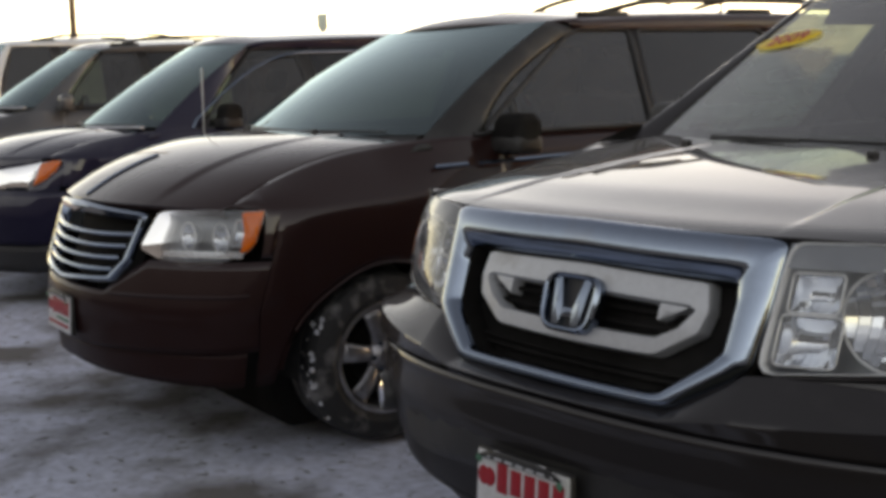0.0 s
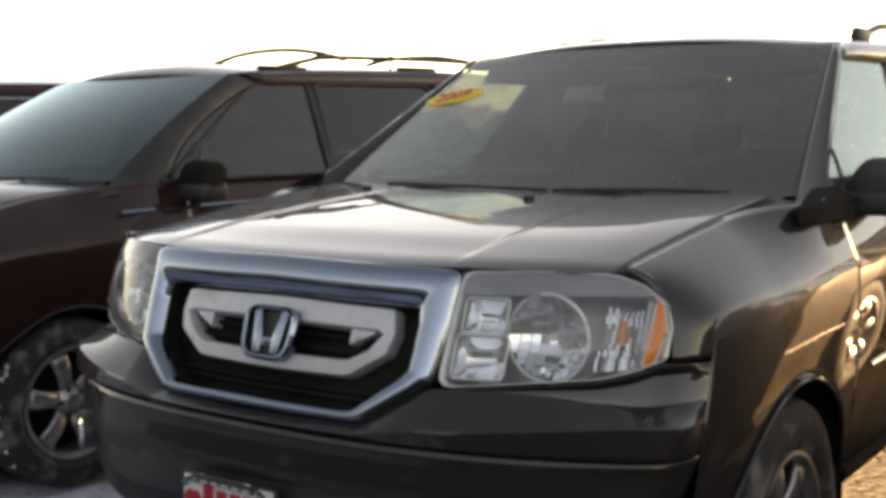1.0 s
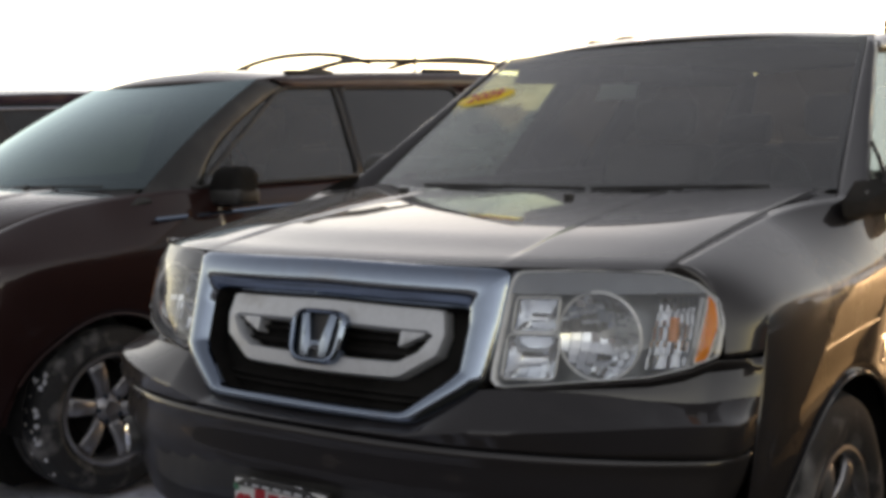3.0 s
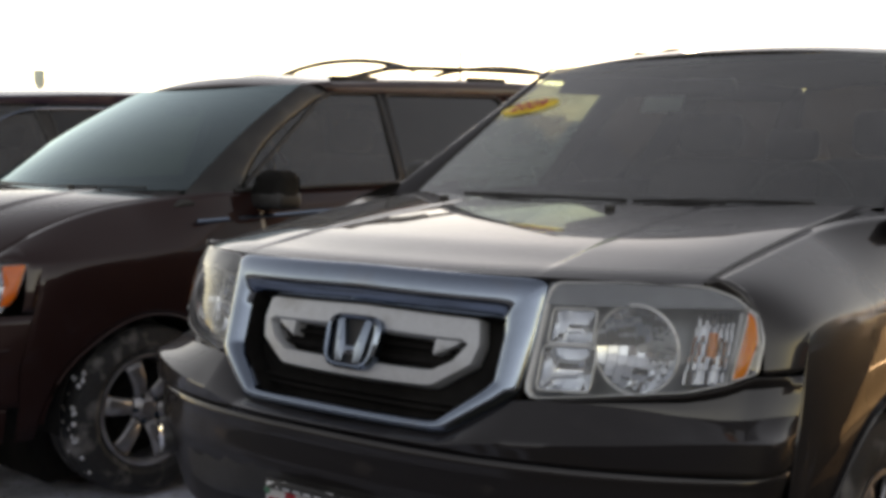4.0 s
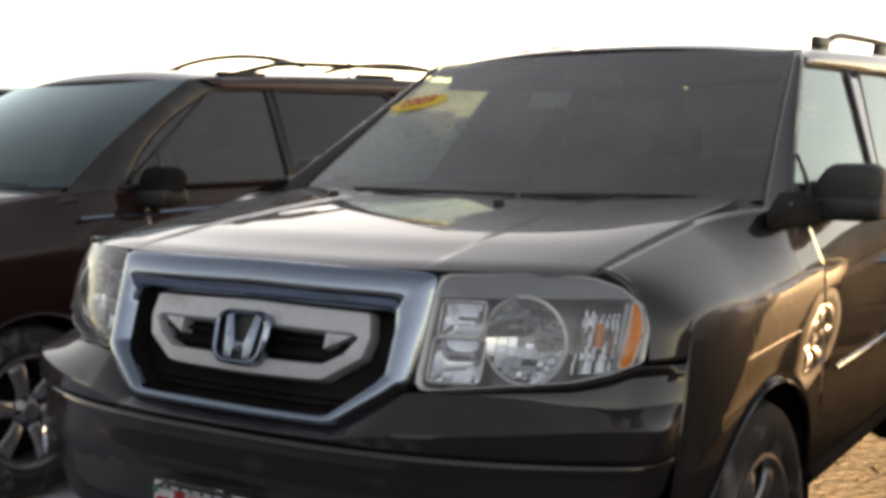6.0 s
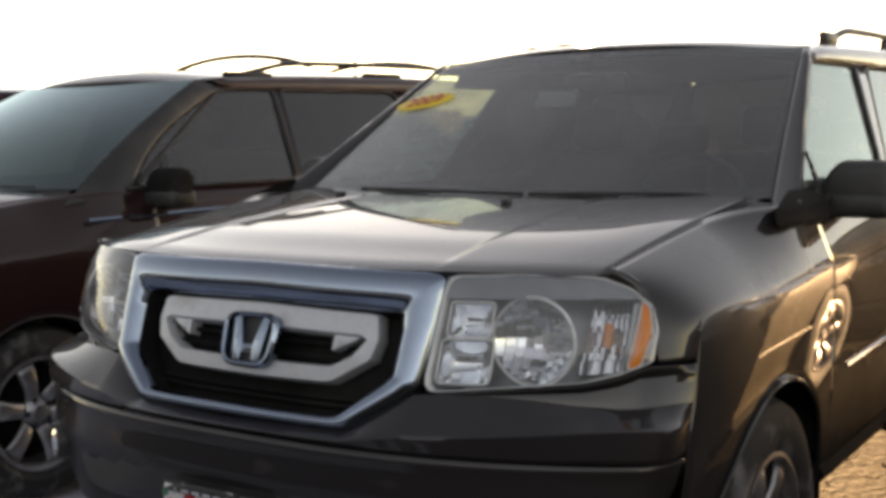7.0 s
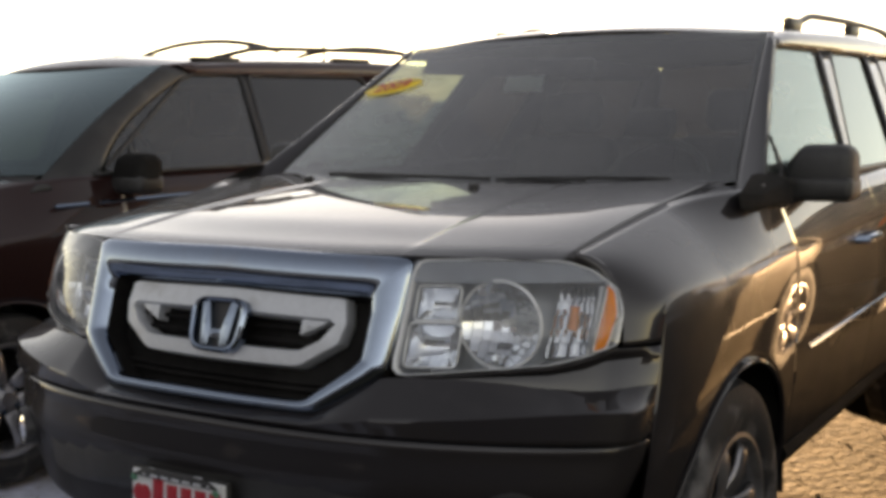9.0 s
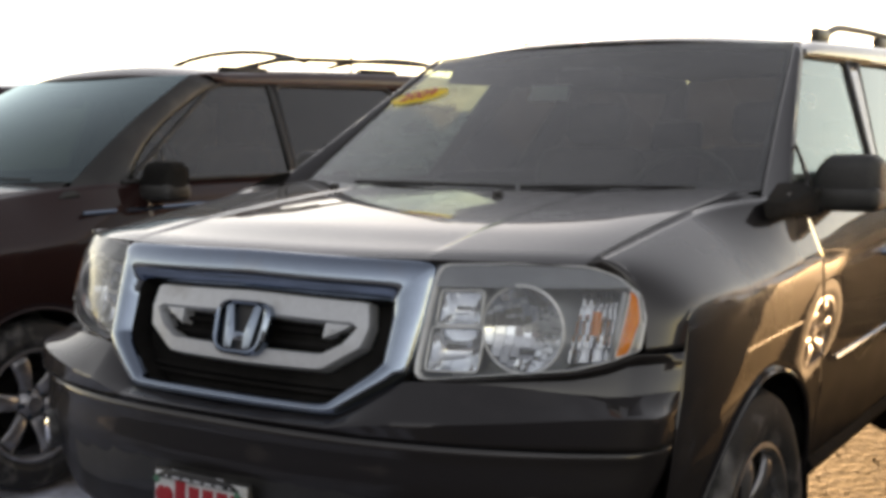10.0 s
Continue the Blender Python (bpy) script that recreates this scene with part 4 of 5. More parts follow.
def build_ground():
    """One sheet to the horizon, rutted near the cars."""
    bm = bmesh.new()
    near = [(-24 + i * 0.16) for i in range(int(36 / 0.16) + 1)]
    ys = [(-10 + i * 0.16) for i in range(int(26 / 0.16) + 1)]

    def height(x, y):
        a = noise.noise(Vector((x * 0.45, y * 0.45, 3.1))) * 0.014 + noise.noise(Vector((x * 1.7, y * 1.7, 7.7))) * 0.004 + noise.noise(Vector((x * 5.0, y * 5.0, 1.7))) * 0.0008
        edge = min(1.0, max(0.0, min(x + 24, 12 - x, y + 10, 16 - y)) / 2.0)
        return GROUND + (a - 0.012) * edge
    rows_of = [[bm.verts.new((x, y, height(x, y))) for x in near] for y in ys]
    for a, b in zip(rows_of, rows_of[1:]):
        for i in range(len(near) - 1):
            bm.faces.new((a[i], a[i + 1], b[i + 1], b[i]))
    # the far field, joined to the near one
    ring_near = rows_of[0][:-1] + [r[-1] for r in rows_of[:-1]] + rows_of[-1][:0:-1] + [r[0] for r in rows_of[:0:-1]]
    cx, cy = -6.0, 3.0
    last = ring_near
    for scale in (2.0, 6.0, 25.0, 160.0):
        nxt = [bm.verts.new((cx + (v.co.x - cx) * scale, cy + (v.co.y - cy) * scale, GROUND)) for v in ring_near]
        n = len(last)
        for i in range(n):
            bm.faces.new((last[i], nxt[i], nxt[(i + 1) % n], last[(i + 1) % n]))
        last = nxt
    bmesh.ops.recalc_face_normals(bm, faces=bm.faces)
    ob = part("ground", bm, "ground")
    tagged(ob, "dirty packed snow over frozen gravel of the car lot", "ground", kind="structure")


build_ground()


def build_clods():
    """Frozen clods and gravel strewn between the cars."""
    rnd = random.Random(11)
    tool = bmesh.new()
    bmesh.ops.create_icosphere(tool, subdivisions=1, radius=1.0)
    shape = [v.co.copy() for v in tool.verts]
    sides = [[v.index for v in f.verts] for f in tool.faces]
    tool.free()
    verts, faces = [], []
    for _ in range(600):
        x, y = rnd.uniform(0.0, 2.2), rnd.uniform(1.3, 5.6)
        if rnd.random() < 0.06:
            x, y = rnd.uniform(-8.0, -1.0), rnd.uniform(-1.5, 1.2)
        r = rnd.uniform(0.004, 0.009) * rnd.uniform(0.6, 1.5)
        m = Matrix.Translation((x, y, GROUND + r * 0.1 - 0.012)) @ pose(0, 0, 0, rnd.uniform(0, 360), rnd.uniform(0, 360), rnd.uniform(0, 360)) @ Matrix.Diagonal((r * 1.3, r * rnd.uniform(0.6, 1.2), r * rnd.uniform(0.10, 0.18), 1))
        k = len(verts)
        verts += [m @ (v * rnd.uniform(0.75, 1.25)) for v in shape]
        faces += [tuple(k + i for i in f) for f in sides]
    ob = part("frozen_clods", (verts, faces), "clod", smooth=False)
    tagged(ob, "small frozen clods of dirty snow and gravel on the ground", "clods", kind="stuff")


def build_wall():
    """An unseen dark wall closing the lot behind the camera, added to darken reflections."""
    ob = part("reflection_wall", box(-4, -5.2, 1.1, 60, 0.3, 2.3, 0.02), "cladding")
    tagged(ob, "unseen dark blue-grey wall added behind the camera to darken reflections", "wall", kind="structure")


build_wall()


# ---- the dark SUV in front ----
def build_suv():
    car = Car("charcoal_suv", "charcoal four-door SUV with chrome grille frame, parked on dirty snow", pose(0, 0, 0), "suv",
              ridges=((0.462, -0.005, 0.016),), rail=(2.52, 4.3, 0.62), crown=0.014, side=0.04, rise=0.055, swell=0.012, bow=0.265, edge=2.2, shield="pane")
    car.build_shell()
    car.build_flanks()
    car.build_hood("charcoal hood with two long ridges")
    car.build_glasshouse()
    car.build_cabin()
    car.build_wheels()
    d = car.d
    muffler = bmesh.new()
    bmesh.ops.create_cone(muffler, cap_ends=True, segments=20, radius1=0.10, radius2=0.10, depth=0.55, matrix=Matrix.Translation((0.47, 4.50, 0.185)) @ pose(0, 0, 0, 0, 90, 0))
    bmesh.ops.bevel(muffler, geom=[e for e in muffler.edges if len(e.link_faces) == 2 and e.calc_face_angle() > 1.0], offset=0.02, segments=2, affect="EDGES")
    part("muffler", muffler, "shell", car.root)
    for sign in (-1, 1):
        # unseen low arm inside the rear wheel, added to cast shadow on the ground
        arm, ya = bmesh.new(), d["hub"][0] + d["wb"]
        for x, low, high in ((0.44, 0.055, 0.24), (0.58, 0.005, 0.28), (0.715, -0.035, 0.34)):
            for y in (ya - 0.05, ya + 0.05):
                arm.verts.new((sign * x, y, low))
                arm.verts.new((sign * x, y, high))
        bmesh.ops.convex_hull(arm, input=arm.verts[:])
        part("shadow_arm", arm, "shell", car.root, smooth=False)
    # bumper: painted upper part, dark lower part
    def top(s):
        k = abs(s)
        if k < 0.32:
            return 0.728 + 0.02 * k
        if k < 0.46:
            return 0.734 + (k - 0.32) / 0.14 * 0.082
        return float(np.interp(k, (0.46, 0.70, 0.795, 0.849, 0.902, 1.1), (0.816, 0.837, 0.845, 0.862, 0.880, 0.876)))
    crease = lambda s: 0.700 - 0.015 * min(1, (s / 0.9) ** 2)
    bs = d["bump_s"] + 0.006
    tucked = lambda s: -0.007 * min(1.0, max(0.0, (abs(s) - 1.076) / 0.010))

    fade = lambda s: max(0.0, min(1.0, (1.075 - abs(s)) / 0.16))

    def ledge(s, v):
        """From the crease up: an upright face, then a ledge that runs back under the lamps."""
        zc, zt = crease(s), top(s)
        w = min(1.0, max(0.0, (abs(s) - 0.50) / 0.35))
        lip = (zc + (zt - zc) * 0.25) * (1 - w) + 0.749 * w
        root = zt * (1 - w) + 0.794 * w
        reach = (0.040 + 0.022 * w) * fade(s)
        if v <= 0.25:
            return car.body(s, zc + (lip - zc) * v / 0.25, reach - 0.012 * fade(s) * (1 - v / 0.25) + tucked(s))
        if v <= 0.75:
            t = (v - 0.25) / 0.5
            return car.body(s, lip + (root - lip) * t, reach * (1 - t ** 0.9) + 0.002 + tucked(s))
        return car.body(s, root + (zt - root) * max(0.0, (v - 0.80) / 0.20), 0.002 + tucked(s) - 0.055 * w * fade(s) * min(1.0, (v - 0.75) / 0.05) * min(1.0, (1 - v) / 0.05))
    bumper = part("front_bumper", grid(ledge, sorted(set(span(-bs, bs, 81)) | {-1.086, -1.076, -0.46, -0.32, 0.32, 0.46, 1.076, 1.086}), span(0, 1, 21)), "suv", car.root, "charcoal front bumper, dusty along its ridge", solid=0.004)
    low_edge = lambda s: 0.392 + 0.09 * (abs(s) / 1.08) ** 6
    part("bumper_skirt", grid(lambda s, v: car.body(s, low_edge(s) + (crease(s) - 0.004 - low_edge(s)) * v, 0.026 * fade(s) + tucked(s) - 0.062 * (1 - v) ** 1.3 + 0.012 * fade(s) * max(0, v - 0.92) / 0.08), sorted(set(span(-bs, bs, 61)) | {-1.086, -1.076, 1.076, 1.086}), span(0, 1, 17)), "suv", bumper, solid=0.004)
    # lower intake, valance and number plate
    o = rounded([(-0.52, 0.49), (-0.60, 0.64), (0.60, 0.64), (0.52, 0.49)], 0.12, 3)
    part("lower_intake", car.fill(o, (0, 0.565), 0.012, 5), "black", bumper)
    car.panel("valance", -0.90, 0.90, lambda s: 0.30 + 0.06 * (abs(s) / 0.9) ** 3, lambda s: low_edge(s) + 0.02, 41, 6, "black", -0.12, bumper)
    car.plate(0.497, off=0.022)
    for sign in (-1, 1):
        # fog lamp
        c = (0.755, 0.548)
        ring_o = [(c[0] + 0.062 * math.cos(a), c[1] + 0.052 * math.sin(a)) for a in span(0, 2 * math.pi, 25)[:-1]]
        ring_i = [lerp(p, c, 0.22) for p in ring_o]
        fog = part("fog_lamp", car.fill(ring_i, c, 0.030, 4, 0.010, sign), "lens", car.root, "round clear fog lamp")
        fog.visible_shadow = False
        part("fog_bezel", car.ring(ring_o, ring_i, [(0, -0.02), (0.1, 0.024), (0.4, 0.033), (1, 0.028)], sign), "black", fog)
        car.bowl(c[0], c[1], 0.044, fog, sign, 0.018, mat="rim", rim=False, off=0.028, yaw=0.52)
    # chrome grille frame
    outer = [(-0.491, 1.074), (0.0, 1.082), (0.491, 1.074), (0.483, 0.952), (0.470, 0.830), (0.436, 0.803), (0.320, 0.732), (0.0, 0.732), (-0.320, 0.732), (-0.436, 0.803), (-0.470, 0.830), (-0.483, 0.952)]
    inner = [(-0.395, 0.984), (0.0, 0.992), (0.395, 0.984), (0.404, 0.950), (0.400, 0.858), (0.382, 0.838), (0.282, 0.762), (0.0, 0.762), (-0.282, 0.762), (-0.382, 0.838), (-0.400, 0.858), (-0.404, 0.950)]
    oo, ii = smooth_loop(outer, 0.12), smooth_loop(inner, 0.10)
    grille = part("grille_frame", car.ring(oo, ii, [(0, 0.000), (0.0, 0.003), (0.03, 0.0090), (0.10, 0.0140), (0.2, 0.0178), (0.32, 0.0200), (0.45, 0.0205), (0.58, 0.0195), (0.7, 0.0165), (0.82, 0.0105), (0.92, 0.000), (0.955, -0.007)]), "chrome", car.root, "broad chrome frame round the grille")
    part("frame_lip", car.ring(oo, ii, [(0.955, -0.007), (0.975, -0.020), (1.012, -0.07)]), "shell", grille)
    part("frame_side", car.ring(oo, ii, [(0.0, 0.001), (0.0, -0.035)]), "black", grille)
    part("grille_back", car.fill(ii, (0, 0.885), -0.065, 5), "shell", grille)
    # satin silver inner frame with its slot
    so = smooth_loop([(-0.338, 0.986), (0.0, 0.994), (0.338, 0.986), (0.350, 0.930), (0.338, 0.885), (0.240, 0.829), (0.0, 0.826), (-0.240, 0.829), (-0.338, 0.885), (-0.350, 0.930)], 0.10)
    si = smooth_loop([(-0.300, 0.932), (0.0, 0.936), (0.300, 0.932), (0.318, 0.927), (0.285, 0.890), (0.235, 0.866), (0.0, 0.864), (-0.235, 0.866), (-0.285, 0.890), (-0.318, 0.927)], 0.08)
    part("grille_bar", car.ring(so, si, [(-0.02, -0.060), (0.0, -0.026), (0.08, -0.018), (0.9, -0.014), (1.0, -0.022), (1.02, -0.06)]), "satin", grille, "satin silver grille bar with a long slot")
    for sign in (-1, 1):
        wedge = [(sign * p[0], p[1]) for p in ((0.298, 0.932), (0.228, 0.935), (0.228, 0.900), (0.262, 0.914))]
        part("bar_end", car.ring(wedge, [(sign * 0.252, 0.922)] * 4, [(0, -0.06), (0.0, -0.024), (0.95, -0.020)]), "satin", grille)
    for z in (0.785, 0.80, 0.885, 0.915, 0.998):
        part("grille_slat", tube([car.body(s, z, -0.05) for s in span(-0.33, 0.33, 15)], 0.006, 6), "shell", grille)
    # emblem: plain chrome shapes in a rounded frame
    eo = rounded([(-0.076, 0.840), (-0.089, 0.964), (0.089, 0.964), (0.076, 0.840)], 0.30, 5)
    ei = [lerp(p, (0, 0.903), 0.20) for p in eo]
    emblem = part("emblem", car.ring(eo, ei, [(0, -0.02), (0, 0.002), (0.4, 0.009), (0.8, 0.007), (1, -0.002), (1, -0.03)]), "chrome", grille, "plain chrome shapes in a rounded frame")
    part("emblem_back", car.fill(ei, (0, 0.903), -0.012, 2), "black", emblem)
    for sign in (-1, 1):
        quad = [(sign * p[0], p[1]) for p in ((0.016, 0.892), (0.034, 0.955), (0.056, 0.955), (0.040, 0.852), (0.018, 0.852))]
        part("upright", car.ring(quad, [(sign * 0.034, 0.905)] * 5, [(0, -0.012), (0.05, 0.002), (0.9, 0.007)]), "chrome", emblem)
    part("cross_piece", car.ring([(-0.030, 0.872), (-0.024, 0.892), (0.024, 0.892), (0.030, 0.872)], [(0, 0.881)] * 4, [(0, -0.012), (0.1, 0.0), (0.9, 0.004)]), "chrome", emblem)
    # headlamps
    outline = [(0.490, 1.070), (0.635, 1.075), (0.7956, 1.068), (0.8518, 1.045), (0.9087, 1.006), (0.9173, 0.955), (0.9126, 0.890), (0.8486, 0.868), (0.795, 0.850), (0.69, 0.842), (0.476, 0.822)]
    for sign, lens in car.lamp(outline, (0.70, 0.95)):
        car.bowl(0.687, 0.938, 0.094, lens, sign, 0.075, fine=36)
        car.pocket(0.507, 0.600, 0.943, 1.016, lens, sign)
        car.pocket(0.500, 0.612, 0.846, 0.939, lens, sign)
        part("turn_bulb", tube([car.body(sign * 0.818, z, -0.034) for z in (0.925, 0.950, 0.975)], 0.011, 8), "amber", lens, "amber turn signal bulb")
        part("upper_mask", car.panel_verts(0.492, 0.874, lambda s: 1.022, lambda s: float(np.interp(s, (0.48, 0.63, 0.796, 0.85, 0.881), (1.067, 1.073, 1.065, 1.043, 1.027))), -0.003, sign), "mask", lens)
        # outer chamber: stepped bright facets and the amber side marker
        rnd = random.Random(3)
        verts, faces = [], []
        for i in range(5):
            for j in range(6):
                z0, s0 = 0.872 + i * 0.0294, 0.784 + 0.0028 * i + j * 0.0105
                k = len(verts)
                deep = -0.050 + rnd.uniform(-0.0015, 0.0015)
                verts += [car.body(sign * (s0 + a * 0.0105), z0 + b * 0.0294, deep - 0.004 * b - 0.003 * (1 - abs(2 * a - 1))) for a, b in ((0, 0), (0.5, 0), (1, 0), (1, 1), (0.5, 1), (0, 1))]
                faces += [(k, k + 1, k + 4, k + 5), (k + 1, k + 2, k + 3, k + 4)]
        part("outer_reflector", (verts, faces), "reflector", lens, smooth=False)
        part("marker_bar", tube([car.body(sign * s, z, -0.010) for s, z in ((0.844, 0.872), (0.8541, 0.93), (0.8674, 1.012))], 0.006, 6), "satin", lens)
        a = rounded([(0.8490, 0.874), (0.8736, 1.018), (0.8940, 1.002), (0.8970, 0.95), (0.8790, 0.882)], 0.2, 3)
        part("side_marker", car.fill(a, (0.8798, 0.94), 0.006, 3, 0.005, sign), "amber", lens, "amber side marker")
        part("marker_edge", tube([car.body(sign * p[0], p[1], 0.006) for p in a], 0.0025, 6, True), "satin", lens)
    # year sticker on the windshield and a paper tag at the mirror
    c = car.shield(-0.835, 0.645)
    n = (car.shield(-0.67, 0.675) - car.shield(-0.97, 0.615)).normalized()
    u = (car.shield(-0.835, 0.69) - car.shield(-0.835, 0.60)).normalized()
    u = (u - n * u.dot(n)).normalized()
    face = n.cross(u).normalized()
    oval = [c - face * -0.006 + n * 0.128 * math.cos(a) + u * 0.047 * math.sin(a) for a in span(0, 2 * math.pi, 41)[:-1]]
    if face.y > 0:
        face = -face
    sticker = part("year_sticker", ([c + face * 0.006] + [p for p in oval], [(0, 1 + i, 1 + (i + 1) % 40) for i in range(40)]), "yellow", None, solid=0.001)
    tagged(sticker, "yellow oval year sticker with red numerals on the windshield", "sticker")
    sticker.parent = None
    text = bpy.data.curves.new("numerals", "FONT")
    text.body, text.size, text.align_x, text.align_y, text.extrude = "2009", 0.080, "CENTER", "CENTER", 0.0006
    text.materials.append(M["red"])
    t = new("numerals", text)
    t.parent = sticker
    zax = n.cross(u)
    t.matrix_basis = Matrix.Translation(c + face * 0.010) @ Matrix((n, u, zax)).transposed().to_4x4()
    q = car.shield(-0.10, 0.69)
    tag = part("paper_tag", box(q.x, q.y + 0.03, q.z - 0.022, 0.15, 0.004, 0.06, 0.001, m=pose(0, 0, 0, -30)), "tag")
    tagged(tag, "white paper tag hanging at the cabin mirror", "tag")
    return car


def smooth_loop(pts, r=0.22, k=4, sub=4):
    """A closed outline with eased corners and evenly cut sides, always with the same count of points a corner."""
    out, n = [], len(pts)
    for i in range(n):
        p, q, s = pts[i - 1], pts[i], pts[(i + 1) % n]
        a, b = lerp(q, p, r), lerp(q, s, r)
        out += [bez(a, q, b, j / k) for j in range(k + 1)]
        c = lerp(s, q, r)
        out += [lerp(b, c, j / sub) for j in range(1, sub)]
    return out


def panel_verts(self, s0, s1, zlow, zhigh, off, sign):
    return grid(lambda s, v: self.body(sign * s, zlow(s) + (zhigh(s) - zlow(s)) * v, off), span(s0, s1, 14), span(0, 1, 5))


Car.panel_verts = panel_verts
suv = build_suv()


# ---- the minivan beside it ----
# pan set far below a real floor, to shade the ground under the van
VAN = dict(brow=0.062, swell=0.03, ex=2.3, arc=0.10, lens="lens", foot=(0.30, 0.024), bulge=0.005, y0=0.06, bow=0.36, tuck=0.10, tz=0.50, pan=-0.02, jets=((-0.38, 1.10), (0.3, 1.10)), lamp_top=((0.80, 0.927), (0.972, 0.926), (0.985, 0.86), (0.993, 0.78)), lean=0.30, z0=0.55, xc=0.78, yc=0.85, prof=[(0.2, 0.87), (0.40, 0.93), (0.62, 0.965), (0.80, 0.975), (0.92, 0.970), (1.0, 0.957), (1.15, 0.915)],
           hub=(1.05, 0.297), wb=3.08, arch=0.385, tyre=0.343, low=0.085, shoulder=0.912, length=5.10, zf=0.934, zr=1.145, he=0.80, hp=2.3, crown=0.015, ridges=((0.52, 0.010, 0.05),),
           yr=(1.15, 1.27), wbase=(0.85, 1.315, 1.160), wtop=(0.677, 2.085, 1.622), wbow=(0.20, 0.12), zt=1.675, belt=1.150, wz=1.585, gx=0.915, gt=0.50,
           door=(1.64, 2.52, 3.55), panes=[(1.56, 2.24, 2.56, 2.50, "row_pane"), (2.54, 2.60, 3.45, 3.60, "dark_pane"), (3.72, 3.58, 4.42, 4.62, "dark_pane")],
           lamp_s=0.985, bump_s=1.05, lamp_low=0.735, spokes=6, rim=0.222, handle=0.95, mirror=(1.00, 1.66, 1.15), rail=(2.46, 4.5, 0.60))


def build_van():
    car = Car("blackberry_minivan", "red-black minivan with chrome bar grille and snowy tyre", pose(-2.991, 0.024, 0, 0, 0, -4.9), "van", **VAN)
    car.build_shell()
    car.build_flanks()
    car.build_hood("dark hood that reflects the sky")
    car.build_glasshouse()
    car.build_cabin()
    car.build_wheels(snow=True)
    bs = car.d["bump_s"] - 0.006

    def top(s):
        k = abs(s)
        return 0.60 if k < 0.36 else 0.60 + (k - 0.36) / 0.2 * 0.13 if k < 0.56 else 0.73
    bumper = car.panel("front_bumper", -bs, bs, lambda s: 0.36 + 0.03 * abs(s), top, 71, 12, None, 0.0, None, "dark bumper with a dull lower half", extra=(-0.56, -0.36, 0.36, 0.56))
    car.panel("valance", -1.0, 1.0, lambda s: 0.275 - 0.03 * abs(s), lambda s: 0.36 + 0.03 * abs(s), 41, 5, "van", -0.012, bumper)
    part("bumper_line", tube([car.body(s, 0.585 + 0.02 * abs(s), 0.004) for s in span(0.40, 0.98, 16)], 0.008, 6), "van", bumper)
    car.plate(0.47)
    # grille: chrome frame, five chrome bars, winged plain badge
    outer = [(-0.52, 0.898), (0.0, 0.925), (0.52, 0.898), (0.475, 0.72), (0.40, 0.635), (0.0, 0.605), (-0.40, 0.635), (-0.475, 0.72)]
    inner = [(-0.485, 0.868), (0.0, 0.875), (0.485, 0.868), (0.445, 0.72), (0.375, 0.655), (0.0, 0.628), (-0.375, 0.655), (-0.445, 0.72)]
    oo, ii = smooth_loop(outer, 0.09), smooth_loop(inner, 0.08)
    grille = part("grille_frame", car.ring(oo, ii, [(0, -0.01), (0, 0.012), (0.3, 0.022), (0.8, 0.018), (1, 0.004), (1.02, -0.03)]), "chrome", car.root, "chrome frame round a barred grille")
    part("grille_back", car.fill(ii, (0, 0.75), -0.085, 4), "shell", grille)
    for i in range(4):
        z = 0.682 + 0.046 * i
        w = 0.385 + 0.028 * i
        part("grille_bar", tube([car.body(s, z - 0.012 * (1 - (s / w) ** 2), 0.002) for s in span(-w, w, 21)], 0.0115, 8, flat=0.8), "chrome", grille)
    wing = smooth_loop([(-0.16, 0.905), (0.0, 0.918), (0.16, 0.905), (0.05, 0.884), (0.0, 0.872), (-0.05, 0.884)], 0.15)
    part("badge", car.ring(wing, [(0, 0.896)] * len(wing), [(0, 0.012), (0.1, 0.03), (0.95, 0.036)]), "chrome", grille, "plain winged chrome badge")
    part("hood_strip", tube([(0, y, car.hood(0, y) + 0.006) for y in span(car.nose(0, 0.915) + 0.012, 0.50, 14)], 0.022, 8, flat=0.35), "chrome", grille)
    outline = [(0.560, 0.908), (0.74, 0.921), (0.93, 0.923), (0.976, 0.921), (0.958, 0.810), (0.930, 0.768), (0.80, 0.712), (0.70, 0.712), (0.60, 0.735), (0.505, 0.770)]
    for sign, lens in car.lamp(outline, (0.76, 0.82), False, 0.10):
        car.bowl(0.685, 0.825, 0.052, lens, sign, 0.045)
        car.bowl(0.80, 0.818, 0.056, lens, sign, 0.045)
        car.pocket(0.845, 0.895, 0.79, 0.885, lens, sign, 0.03)
        part("lamp_floor", car.panel_verts(0.60, 0.90, lambda s: 0.745, lambda s: 0.77, -0.02, sign), "reflector", lens)
        a = rounded([(0.895, 0.765), (0.893, 0.840), (0.868, 0.912), (0.970, 0.916), (0.950, 0.800), (0.925, 0.770)], 0.10, 3)
        part("side_marker", car.fill(a, (0.928, 0.838), 0.006, 3, 0.004, sign), "orange", lens, "amber turn signal")
        # bright strips along the doors' top edge
        for y0, y1 in ((1.29, 1.45), (1.51, 2.40)):
            part("chrome_strip", tube([car.body(sign * car.s_of(y), 1.035 + 0.012 * (y - 1.3), 0.006) for y in span(y0, y1, 10)], 0.009, 6), "chrome", car.root)
    # roof rack: cross bars and aerial
    for y in (2.95, 4.1):
        pts = [car.roof_at(u, y) + Vector((0, 0, 0.088 - 0.055 * u * u)) for u in span(-0.84, 0.84, 13)]
        part("rack_bar", tube(pts, 0.021, 8, flat=0.7), "black", car.root, "curved black roof rack bar")
